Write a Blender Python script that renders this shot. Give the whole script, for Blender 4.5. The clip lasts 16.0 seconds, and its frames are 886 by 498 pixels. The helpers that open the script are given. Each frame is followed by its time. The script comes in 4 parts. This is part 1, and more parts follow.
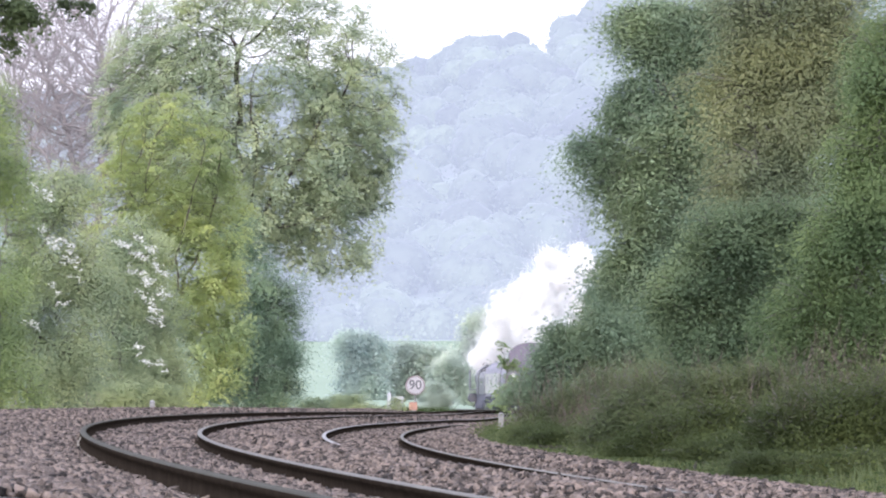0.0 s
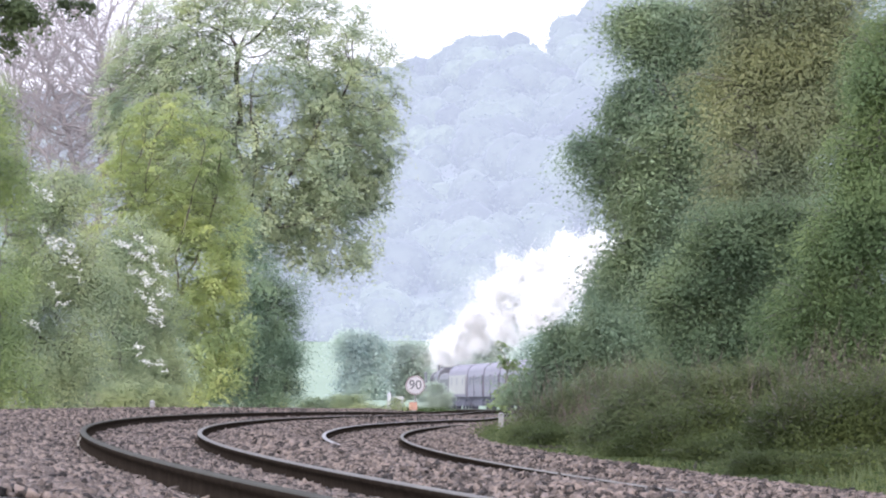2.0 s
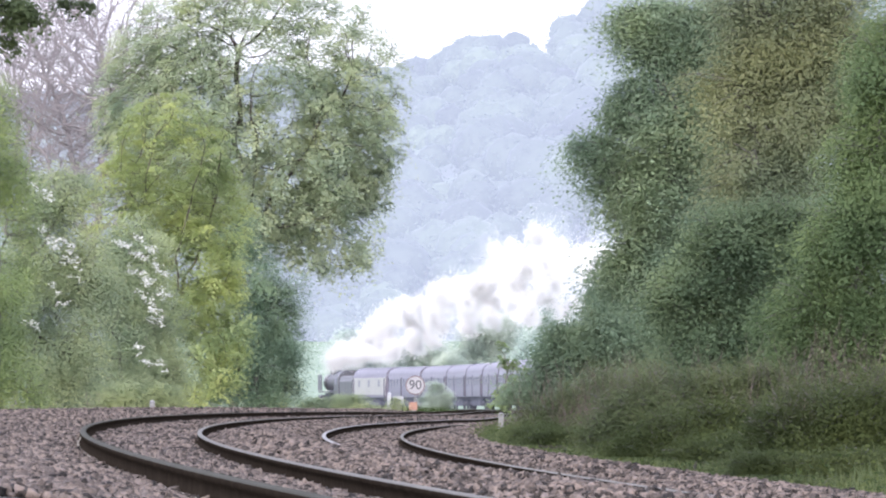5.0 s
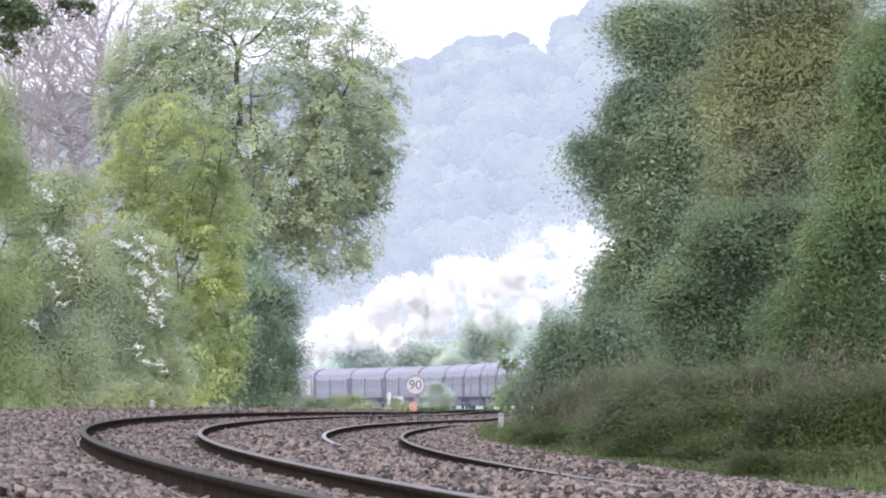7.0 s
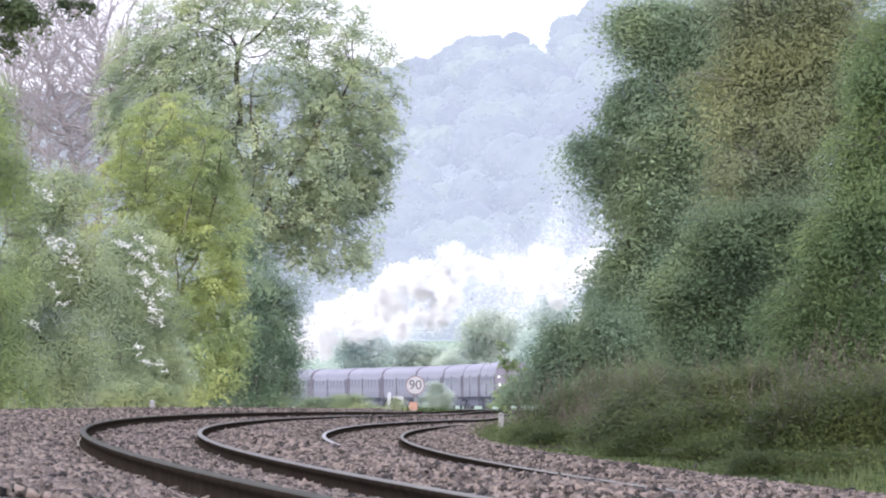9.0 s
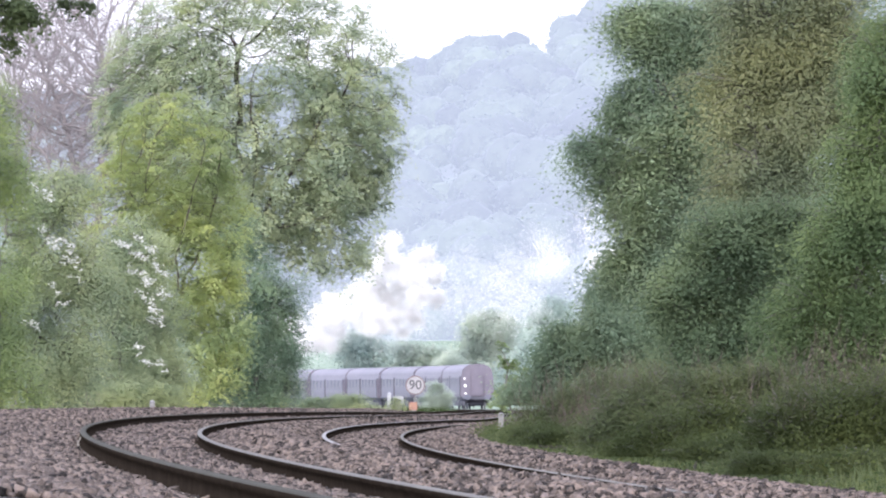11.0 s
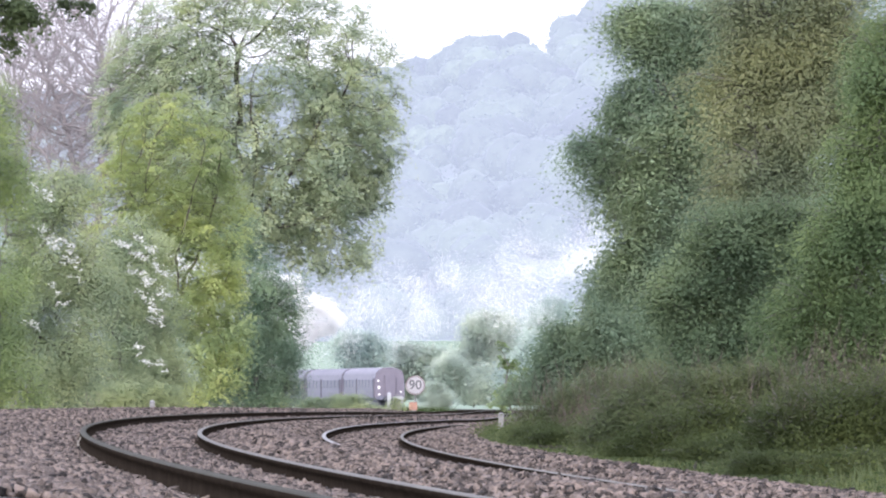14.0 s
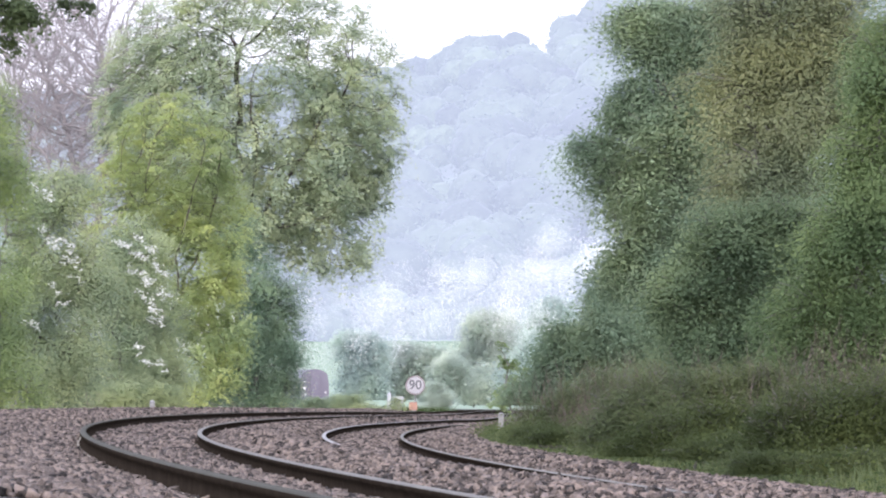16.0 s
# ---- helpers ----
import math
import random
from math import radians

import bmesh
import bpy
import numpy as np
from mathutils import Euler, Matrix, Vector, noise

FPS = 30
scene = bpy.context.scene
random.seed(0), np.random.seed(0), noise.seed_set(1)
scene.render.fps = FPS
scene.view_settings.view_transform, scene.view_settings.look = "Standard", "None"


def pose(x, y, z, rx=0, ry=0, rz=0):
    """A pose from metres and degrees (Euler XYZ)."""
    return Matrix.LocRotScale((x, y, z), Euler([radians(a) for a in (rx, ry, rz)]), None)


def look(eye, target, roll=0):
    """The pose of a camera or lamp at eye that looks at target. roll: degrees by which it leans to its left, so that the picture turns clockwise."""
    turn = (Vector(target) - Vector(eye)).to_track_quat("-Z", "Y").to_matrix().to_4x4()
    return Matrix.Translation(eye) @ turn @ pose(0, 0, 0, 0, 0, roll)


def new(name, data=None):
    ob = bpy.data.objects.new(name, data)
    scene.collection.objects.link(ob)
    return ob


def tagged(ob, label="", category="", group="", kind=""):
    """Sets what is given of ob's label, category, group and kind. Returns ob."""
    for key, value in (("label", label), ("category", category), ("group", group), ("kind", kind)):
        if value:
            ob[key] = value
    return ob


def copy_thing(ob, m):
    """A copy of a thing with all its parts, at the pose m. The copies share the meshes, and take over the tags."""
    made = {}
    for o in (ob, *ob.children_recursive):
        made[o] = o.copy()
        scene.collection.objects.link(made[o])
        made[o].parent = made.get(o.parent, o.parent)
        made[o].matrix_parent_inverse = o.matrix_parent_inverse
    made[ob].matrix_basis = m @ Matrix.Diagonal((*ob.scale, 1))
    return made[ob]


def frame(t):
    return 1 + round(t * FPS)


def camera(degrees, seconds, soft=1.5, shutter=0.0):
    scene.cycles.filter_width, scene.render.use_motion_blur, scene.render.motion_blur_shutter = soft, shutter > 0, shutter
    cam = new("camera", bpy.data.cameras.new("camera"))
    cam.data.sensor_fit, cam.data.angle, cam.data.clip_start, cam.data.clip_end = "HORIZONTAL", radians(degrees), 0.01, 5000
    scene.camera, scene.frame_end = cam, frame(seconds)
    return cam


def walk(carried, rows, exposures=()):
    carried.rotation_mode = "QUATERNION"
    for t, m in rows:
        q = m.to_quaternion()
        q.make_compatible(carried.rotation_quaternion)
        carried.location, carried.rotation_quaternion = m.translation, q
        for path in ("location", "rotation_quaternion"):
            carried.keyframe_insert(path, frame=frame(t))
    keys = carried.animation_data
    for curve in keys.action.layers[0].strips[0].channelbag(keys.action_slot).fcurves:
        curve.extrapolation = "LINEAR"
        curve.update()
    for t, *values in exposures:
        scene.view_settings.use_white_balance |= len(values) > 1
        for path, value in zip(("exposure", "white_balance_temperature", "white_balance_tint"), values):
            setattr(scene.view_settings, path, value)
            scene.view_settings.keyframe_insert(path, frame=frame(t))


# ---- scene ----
cam = camera(6.41, 16.0, soft=2.1)
EYE = 0.6                      # height of the lens over the datum, just above the rail heads
VIEW = pose(0, 0, EYE, 90 + 1.132, 0, 0)
walk(cam, [(0.0, VIEW), (16.0, VIEW)], exposures=[(0.0, 0.55, 5880, 17), (16.0, 0.55, 5880, 17)])

# ---- daylight: bright hazy overcast ----
SUN_EL, SUN_AZ = radians(17.5), radians(-168)
world = bpy.data.worlds.new("world")
scene.world = world
world.use_nodes = True
wn, wl = world.node_tree.nodes, world.node_tree.links
wn.clear()
sky = wn.new("ShaderNodeTexSky")
sky.sky_type = 'NISHITA'
sky.sun_disc = False
sky.sun_elevation = SUN_EL
sky.sun_rotation = SUN_AZ
sky.dust_density = 4.0
bg_sky = wn.new("ShaderNodeBackground")
bg_sky.inputs["Strength"].default_value = 0.06
wl.new(sky.outputs[0], bg_sky.inputs["Color"])
bg_cloud = wn.new("ShaderNodeBackground")
bg_cloud.inputs["Color"].default_value = (0.965, 0.94, 1.0, 1)
bg_cloud.inputs["Strength"].default_value = 1.12
w_add = wn.new("ShaderNodeAddShader")
wl.new(bg_sky.outputs[0], w_add.inputs[0])
wl.new(bg_cloud.outputs[0], w_add.inputs[1])
w_out = wn.new("ShaderNodeOutputWorld")
wl.new(w_add.outputs[0], w_out.inputs["Surface"])

sun_data = bpy.data.lights.new("sun", 'SUN')
sun_data.energy = 3.4
sun_data.angle = radians(65)
sun_data.color = (1.0, 0.975, 0.95)
sun = new("sun", sun_data)
sun.matrix_world = look((-45, -150, 68), (0, 60, 0))


# ---- materials ----
def nodes_of(name):
    m = bpy.data.materials.new(name)
    m.use_nodes = True
    nt = m.node_tree
    return m, nt.nodes, nt.links, nt.nodes["Principled BSDF"], nt.nodes["Material Output"]


def ramp(nodes, stops):
    r = nodes.new("ShaderNodeValToRGB")
    while len(r.color_ramp.elements) < len(stops):
        r.color_ramp.elements.new(0.5)
    for e, (p, c) in zip(r.color_ramp.elements, stops):
        e.position, e.color = p, (*c, 1)
    return r


def surface(name, dark, light, scale=4.0, rough=0.8, metal=0.0, bump=0.2, fine=40.0, island=False, spec=0.4):
    """Two scales of noise between two colours, with a fine relief."""
    m, n, l, bsdf, out = nodes_of(name)
    tc = n.new("ShaderNodeTexCoord")
    big, small = n.new("ShaderNodeTexNoise"), n.new("ShaderNodeTexNoise")
    big.inputs["Scale"].default_value, small.inputs["Scale"].default_value = scale, fine
    big.inputs["Detail"].default_value = small.inputs["Detail"].default_value = 4
    for t in (big, small):
        l.new(tc.outputs["Object"], t.inputs["Vector"])
    mix = n.new("ShaderNodeMath")
    mix.operation = 'MULTIPLY_ADD'
    mix.inputs[1].default_value = 0.45
    l.new(small.outputs["Fac"], mix.inputs[0])
    half = n.new("ShaderNodeMath")
    half.operation = 'MULTIPLY'
    half.inputs[1].default_value = 0.55
    if island:
        geo = n.new("ShaderNodeNewGeometry")
        l.new(geo.outputs["Random Per Island"], half.inputs[0])
    else:
        l.new(big.outputs["Fac"], half.inputs[0])
    l.new(half.outputs[0], mix.inputs[2])
    r = ramp(n, [(0.28, dark), (0.72, light)])
    l.new(mix.outputs[0], r.inputs["Fac"])
    l.new(r.outputs["Color"], bsdf.inputs["Base Color"])
    bsdf.inputs["Roughness"].default_value = rough
    bsdf.inputs["Metallic"].default_value = metal
    bsdf.inputs["Specular IOR Level"].default_value = spec
    b = n.new("ShaderNodeBump")
    b.inputs["Strength"].default_value = bump
    b.inputs["Distance"].default_value = 0.02
    l.new(small.outputs["Fac"], b.inputs["Height"])
    l.new(b.outputs["Normal"], bsdf.inputs["Normal"])
    return m


def leafage(name, stops, clump=0.6, through_light=0.55, haze_glow=None):
    """Leaves: colour by leaf and by clump, thin enough to pass light."""
    m, n, l, bsdf, out = nodes_of(name)
    geo, tc = n.new("ShaderNodeNewGeometry"), n.new("ShaderNodeTexCoord")
    t = n.new("ShaderNodeTexNoise")
    t.inputs["Scale"].default_value, t.inputs["Detail"].default_value = clump, 3
    l.new(tc.outputs["Object"], t.inputs["Vector"])
    a = n.new("ShaderNodeMath")
    a.operation = 'MULTIPLY_ADD'
    a.inputs[1].default_value = 0.12
    l.new(geo.outputs["Random Per Island"], a.inputs[0])
    c = n.new("ShaderNodeMath")
    c.operation = 'MULTIPLY_ADD'
    c.inputs[1].default_value, c.inputs[2].default_value = 2.3, -0.75
    l.new(t.outputs["Fac"], c.inputs[0])
    l.new(c.outputs[0], a.inputs[2])
    r = ramp(n, stops)
    l.new(a.outputs[0], r.inputs["Fac"])
    l.new(r.outputs["Color"], bsdf.inputs["Base Color"])
    bsdf.inputs["Roughness"].default_value = 0.6
    bsdf.inputs["Specular IOR Level"].default_value = 0.15
    tr = n.new("ShaderNodeBsdfTranslucent")
    l.new(r.outputs["Color"], tr.inputs["Color"])
    mx = n.new("ShaderNodeMixShader")
    mx.inputs[0].default_value = through_light
    l.new(bsdf.outputs[0], mx.inputs[1])
    l.new(tr.outputs[0], mx.inputs[2])
    # emission put in as distance haze; the leaves themselves give off no light
    if haze_glow:
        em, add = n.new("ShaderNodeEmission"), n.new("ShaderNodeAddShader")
        em.inputs["Color"].default_value = (*haze_glow, 1)
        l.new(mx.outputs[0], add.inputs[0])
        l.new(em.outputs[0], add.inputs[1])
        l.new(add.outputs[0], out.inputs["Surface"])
    else:
        l.new(mx.outputs[0], out.inputs["Surface"])
    return m


LEAF = {
    # oak, maple, hawthorn: veil of haze put in as paler, bluer leaf colour
    "oak": leafage("oak_leaf_hazed", [(0.1, (0.322, 0.397, 0.286)), (0.5, (0.435, 0.497, 0.332)), (0.9, (0.575, 0.617, 0.365))], 0.5),
    "maple": leafage("maple_leaf_hazed", [(0.1, (0.284, 0.362, 0.179)), (0.5, (0.407, 0.476, 0.213)), (0.9, (0.561, 0.608, 0.235))], 0.5),
    "hawthorn": leafage("hawthorn_leaf_hazed", [(0.1, (0.253, 0.322, 0.214)), (0.5, (0.362, 0.424, 0.254)), (0.9, (0.498, 0.543, 0.280))], 0.5),
    "bright": leafage("young_leaf", [(0.1, (0.132, 0.194, 0.094)), (0.5, (0.178, 0.242, 0.109)), (0.9, (0.235, 0.301, 0.121))], 0.6),
    "lush": leafage("lush_leaf", [(0.1, (0.196, 0.268, 0.129)), (0.5, (0.279, 0.354, 0.153)), (0.9, (0.386, 0.453, 0.169))], 0.7),
    "dark": leafage("ivy_leaf", [(0.1, (0.152, 0.228, 0.159)), (0.5, (0.213, 0.296, 0.198)), (0.9, (0.289, 0.380, 0.222))], 0.6),
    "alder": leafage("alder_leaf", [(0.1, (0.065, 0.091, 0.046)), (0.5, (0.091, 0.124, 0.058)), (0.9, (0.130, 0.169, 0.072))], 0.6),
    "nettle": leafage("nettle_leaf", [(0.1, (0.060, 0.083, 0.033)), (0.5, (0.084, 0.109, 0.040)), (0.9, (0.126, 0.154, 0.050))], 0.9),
    "blue": leafage("sycamore_leaf", [(0.1, (0.183, 0.256, 0.177)), (0.5, (0.247, 0.320, 0.205)), (0.9, (0.326, 0.397, 0.226))], 0.4),
    "olive": leafage("field_oak_leaf", [(0.1, (0.187, 0.228, 0.144)), (0.5, (0.269, 0.299, 0.172)), (0.9, (0.370, 0.383, 0.188))], 0.4),
    "hedge": leafage("hazel_leaf", [(0.1, (0.120, 0.175, 0.103)), (0.5, (0.164, 0.222, 0.124)), (0.9, (0.221, 0.281, 0.140))], 0.6),
    "brush": leafage("bramble_leaf", [(0.1, (0.094, 0.124, 0.064)), (0.5, (0.134, 0.164, 0.075)), (0.9, (0.184, 0.209, 0.083))], 0.7),
    # grass colour lowered: the shade along the bank is painted into it
    "grass": leafage("shaded_grass_blade", [(0.1, (0.034, 0.057, 0.018)), (0.5, (0.048, 0.074, 0.023)), (0.9, (0.066, 0.095, 0.024))], 1.0),
    "dry": leafage("dry_stalk", [(0.1, (0.231, 0.180, 0.162)), (0.5, (0.336, 0.270, 0.243)), (0.9, (0.441, 0.360, 0.324))], through_light=0.1),
    # plants beyond the line: haze is painted in as pale, bluish leaf colour
    "far": leafage("far_leaf_hazed", [(0.1, (0.403, 0.470, 0.416)), (0.5, (0.515, 0.582, 0.494)), (0.9, (0.650, 0.694, 0.572))], clump=0.25),
    "far_dark": leafage("far_dark_leaf_hazed", [(0.1, (0.364, 0.448, 0.434)), (0.5, (0.481, 0.563, 0.518)), (0.9, (0.598, 0.691, 0.602))], clump=0.25),
    # hill leaves emit a bluish tone that stands in for haze
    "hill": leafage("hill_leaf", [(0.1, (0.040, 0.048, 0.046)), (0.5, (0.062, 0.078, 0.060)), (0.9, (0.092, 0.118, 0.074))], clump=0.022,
                    through_light=0.1, haze_glow=(0.330, 0.357, 0.422)),
    "blossom": leafage("blossom", [(0.1, (0.75, 0.75, 0.70)), (0.9, (0.85, 0.85, 0.82))]),
    "gorse": leafage("gorse_flower", [(0.1, (0.6, 0.40, 0.03)), (0.9, (0.75, 0.55, 0.06))]),
}
BARK = surface("bark", (0.055, 0.047, 0.042), (0.14, 0.12, 0.105), 3, 0.9, bump=0.5)
# pale twigs made paler still: sunlight and haze are put into the colour
TWIG = surface("pale_hazed_twig", (0.20, 0.18, 0.185), (0.34, 0.315, 0.32), 3, 0.9)
# bark greyed lighter than its own tone, with haze painted in
GREY_BARK = surface("grey_hazed_bark", (0.10, 0.10, 0.095), (0.20, 0.195, 0.18), 3, 0.9, bump=0.5)
BROWN_TWIG = surface("brown_twig", (0.055, 0.043, 0.038), (0.12, 0.092, 0.08), 3, 0.9)
STONE = surface("ballast_stone", (0.014, 0.0115, 0.010), (0.195, 0.158, 0.136), 2, 0.9, bump=0.4, fine=60, island=True)
# near-black bed: the shade between the stones is put into its colour
SHADED_BED = surface("ballast_bed", (0.012, 0.010, 0.009), (0.050, 0.041, 0.036), 9, 0.95, bump=0.8, fine=26)
# ground green kept dark, with the bank's shade mixed into the colour
EARTH = surface("shaded_rough_grass", (0.04, 0.052, 0.025), (0.09, 0.10, 0.045), 0.4, 0.95, fine=9)
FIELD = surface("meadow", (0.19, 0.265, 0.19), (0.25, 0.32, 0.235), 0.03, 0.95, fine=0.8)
RAIL_WEB = surface("rail_rust", (0.018, 0.014, 0.011), (0.042, 0.034, 0.026), 3, 0.95, bump=0.2, spec=0.0)
RAIL_TOP = surface("rail_running_face", (0.13, 0.125, 0.115), (0.26, 0.25, 0.235), 1.5, 0.5, 0.6, bump=0.05)
RAIL_TOP_WORN = surface("rail_running_face_worn", (0.075, 0.072, 0.06), (0.15, 0.143, 0.12), 1.5, 0.62, 0.3, bump=0.05, spec=0.25)
RAIL_TOP_DULL = surface("rail_running_face_dull", (0.028, 0.029, 0.021), (0.055, 0.055, 0.040), 1.5, 0.8, 0.0, bump=0.05, spec=0.15)
CONCRETE = surface("concrete", (0.22, 0.21, 0.19), (0.38, 0.36, 0.33), 3, 0.9)
# train colours lifted towards blue-grey: distance haze is mixed into the paint
HAZED_MAROON = surface("coach_hazed_maroon", (0.165, 0.162, 0.215), (0.215, 0.21, 0.27), 0.5, 0.45, bump=0.03, fine=6)
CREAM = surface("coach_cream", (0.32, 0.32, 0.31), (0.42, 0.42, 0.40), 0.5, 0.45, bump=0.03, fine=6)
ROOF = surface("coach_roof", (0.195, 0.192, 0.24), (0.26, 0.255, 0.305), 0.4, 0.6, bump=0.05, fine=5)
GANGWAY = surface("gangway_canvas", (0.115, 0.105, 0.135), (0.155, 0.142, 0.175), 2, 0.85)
UNDER = surface("underframe_grime_hazed", (0.10, 0.105, 0.14), (0.145, 0.15, 0.19), 2, 0.85)
LOCO = surface("loco_hazed_black", (0.07, 0.072, 0.085), (0.11, 0.112, 0.13), 1, 0.4, bump=0.05, fine=8)
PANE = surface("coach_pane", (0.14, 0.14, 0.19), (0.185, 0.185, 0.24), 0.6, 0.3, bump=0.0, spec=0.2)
WHITE = surface("white_paint", (0.30, 0.31, 0.33), (0.40, 0.41, 0.43), 3, 0.5)
SIGN_FACE = surface("sign_face", (0.25, 0.245, 0.26), (0.31, 0.305, 0.315), 2, 0.4, bump=0.02)
SIGN_RIM = surface("sign_rim", (0.11, 0.085, 0.095), (0.15, 0.11, 0.12), 2, 0.5)
SIGN_INK = surface("sign_ink", (0.07, 0.07, 0.08), (0.10, 0.10, 0.11), 2, 0.5)
ORANGE = surface("orange_box", (0.27, 0.15, 0.11), (0.36, 0.20, 0.14), 3, 0.6)
GREY_POST = surface("grey_post", (0.16, 0.16, 0.155), (0.25, 0.25, 0.245), 4, 0.7)
LAMP_WHITE = surface("lamp_white", (0.70, 0.70, 0.68), (0.8, 0.8, 0.78), 3, 0.4)


def steam_stuff():
    """Steam: droplets that scatter light evenly, whichever way a fleck is turned."""
    m, n, l, bsdf, out = nodes_of("steam")
    d, tr, mx = n.new("ShaderNodeBsdfDiffuse"), n.new("ShaderNodeBsdfTranslucent"), n.new("ShaderNodeMixShader")
    geo, lift, even = n.new("ShaderNodeNewGeometry"), n.new("ShaderNodeVectorMath"), n.new("ShaderNodeVectorMath")
    lift.operation, even.operation = 'MULTIPLY_ADD', 'NORMALIZE'
    lift.inputs[1].default_value, lift.inputs[2].default_value = (0.2, 0.2, 0.2), (-0.15, -0.75, 0.5)
    l.new(geo.outputs["Normal"], lift.inputs[0])
    l.new(lift.outputs[0], even.inputs[0])
    for sh in (d, tr):
        sh.inputs["Color"].default_value = (0.99, 0.99, 0.995, 1)
        l.new(even.outputs[0], sh.inputs["Normal"])
    mx.inputs[0].default_value = 0.4
    l.new(d.outputs[0], mx.inputs[1])
    l.new(tr.outputs[0], mx.inputs[2])
    l.new(mx.outputs[0], out.inputs["Surface"])
    return m


STEAM = steam_stuff()


# ---- building blocks ----
RNG = np.random.default_rng(7)


class Sheet:
    """Gathers vertices and faces of equal corner count, and makes one mesh of them."""

    def __init__(self):
        self.v, self.f, self.count = [], {3: [], 4: []}, 0

    def add(self, verts, faces):
        faces = np.asarray(faces)
        self.f[faces.shape[1]].append(faces + self.count)
        self.v.append(np.asarray(verts, float))
        self.count += len(verts)

    def mesh(self, name, mats, smooth=False, slots=None):
        me = bpy.data.meshes.new(name)
        v = np.concatenate(self.v)
        parts = [(k, np.concatenate(a)) for k, a in self.f.items() if a]
        loops = np.concatenate([a.ravel() for k, a in parts])
        size = np.concatenate([np.full(len(a), k) for k, a in parts])
        start = np.concatenate([[0], np.cumsum(size)[:-1]])
        me.vertices.add(len(v))
        me.vertices.foreach_set("co", v.ravel().astype(np.float32))
        me.loops.add(len(loops))
        me.loops.foreach_set("vertex_index", loops.astype(np.int32))
        me.polygons.add(len(size))
        me.polygons.foreach_set("loop_start", start.astype(np.int32))
        me.polygons.foreach_set("loop_total", size.astype(np.int32))
        if slots is not None:
            me.polygons.foreach_set("material_index", np.asarray(slots, np.int32))
        if smooth:
            me.polygons.foreach_set("use_smooth", np.ones(len(size), bool))
        for m in mats:
            me.materials.append(m)
        me.update(calc_edges=True)
        me.validate()
        return me


def child(name, me, parent, label=""):
    ob = new(name, me)
    ob.parent = parent
    return tagged(ob, label)


def part(name, bm, material, parent, label=""):
    me = bpy.data.meshes.new(name)
    bm.to_mesh(me)
    bm.free()
    me.materials.append(material)
    return child(name, me, parent, label)


def empty(name, m, label, category, group="", kind=""):
    ob = new(name)
    ob.matrix_basis = m
    return tagged(ob, label, category, group, kind)


def box(bm, x0, x1, y0, y1, z0, z1, bevel=0.0):
    r = bmesh.ops.create_cube(bm, size=1, matrix=Matrix.LocRotScale(((x0 + x1) / 2, (y0 + y1) / 2, (z0 + z1) / 2), None, (x1 - x0, y1 - y0, z1 - z0)))
    if bevel:
        edges = list({e for v in r["verts"] for e in v.link_edges})
        bmesh.ops.bevel(bm, geom=edges, offset=bevel, segments=2, affect='EDGES')
    return bm


def rod(bm, a, b, r0, r1=None, seg=12):
    a, b = Vector(a), Vector(b)
    m = Matrix.Translation((a + b) / 2) @ (b - a).to_track_quat("Z", "Y").to_matrix().to_4x4()
    bmesh.ops.create_cone(bm, cap_ends=True, segments=seg, radius1=r0, radius2=r0 if r1 is None else r1, depth=(b - a).length, matrix=m)
    return bm


def tube(sheet, pts, radii, sides=5):
    """A tapered branch through the points."""
    pts, radii = np.asarray(pts, float), np.asarray(radii, float)
    d = np.gradient(pts, axis=0)
    d /= np.linalg.norm(d, axis=1)[:, None] + 1e-9
    ref = np.where(np.abs(d[:, 2:3]) > 0.9, [[1.0, 0, 0]], [[0, 0, 1.0]])
    u = np.cross(d, ref)
    u /= np.linalg.norm(u, axis=1)[:, None] + 1e-9
    w = np.cross(d, u)
    a = np.arange(sides) * 2 * np.pi / sides
    ring = pts[:, None] + radii[:, None, None] * (np.cos(a)[None, :, None] * u[:, None] + np.sin(a)[None, :, None] * w[:, None])
    k, j = len(pts), np.arange(sides)
    f = []
    for i in range(k - 1):
        f.append(np.c_[i * sides + j, i * sides + (j + 1) % sides, (i + 1) * sides + (j + 1) % sides, (i + 1) * sides + j])
    sheet.add(ring.reshape(-1, 3), np.concatenate(f))


def bend(a, b, sag, steps=5):
    """Points from a to b along a crooked, slightly sagging or rising line."""
    a, b = np.asarray(a, float), np.asarray(b, float)
    t = np.linspace(0, 1, steps)[:, None]
    p = a + (b - a) * t
    n = np.linalg.norm(b - a)
    p += np.sin(np.pi * t) * np.array([0, 0, sag]) * n
    p[1:-1] += RNG.normal(0, 0.035 * n, (steps - 2, 3))
    return p


def unit(n):
    d = RNG.normal(size=(n, 3))
    return d / np.linalg.norm(d, axis=1)[:, None]


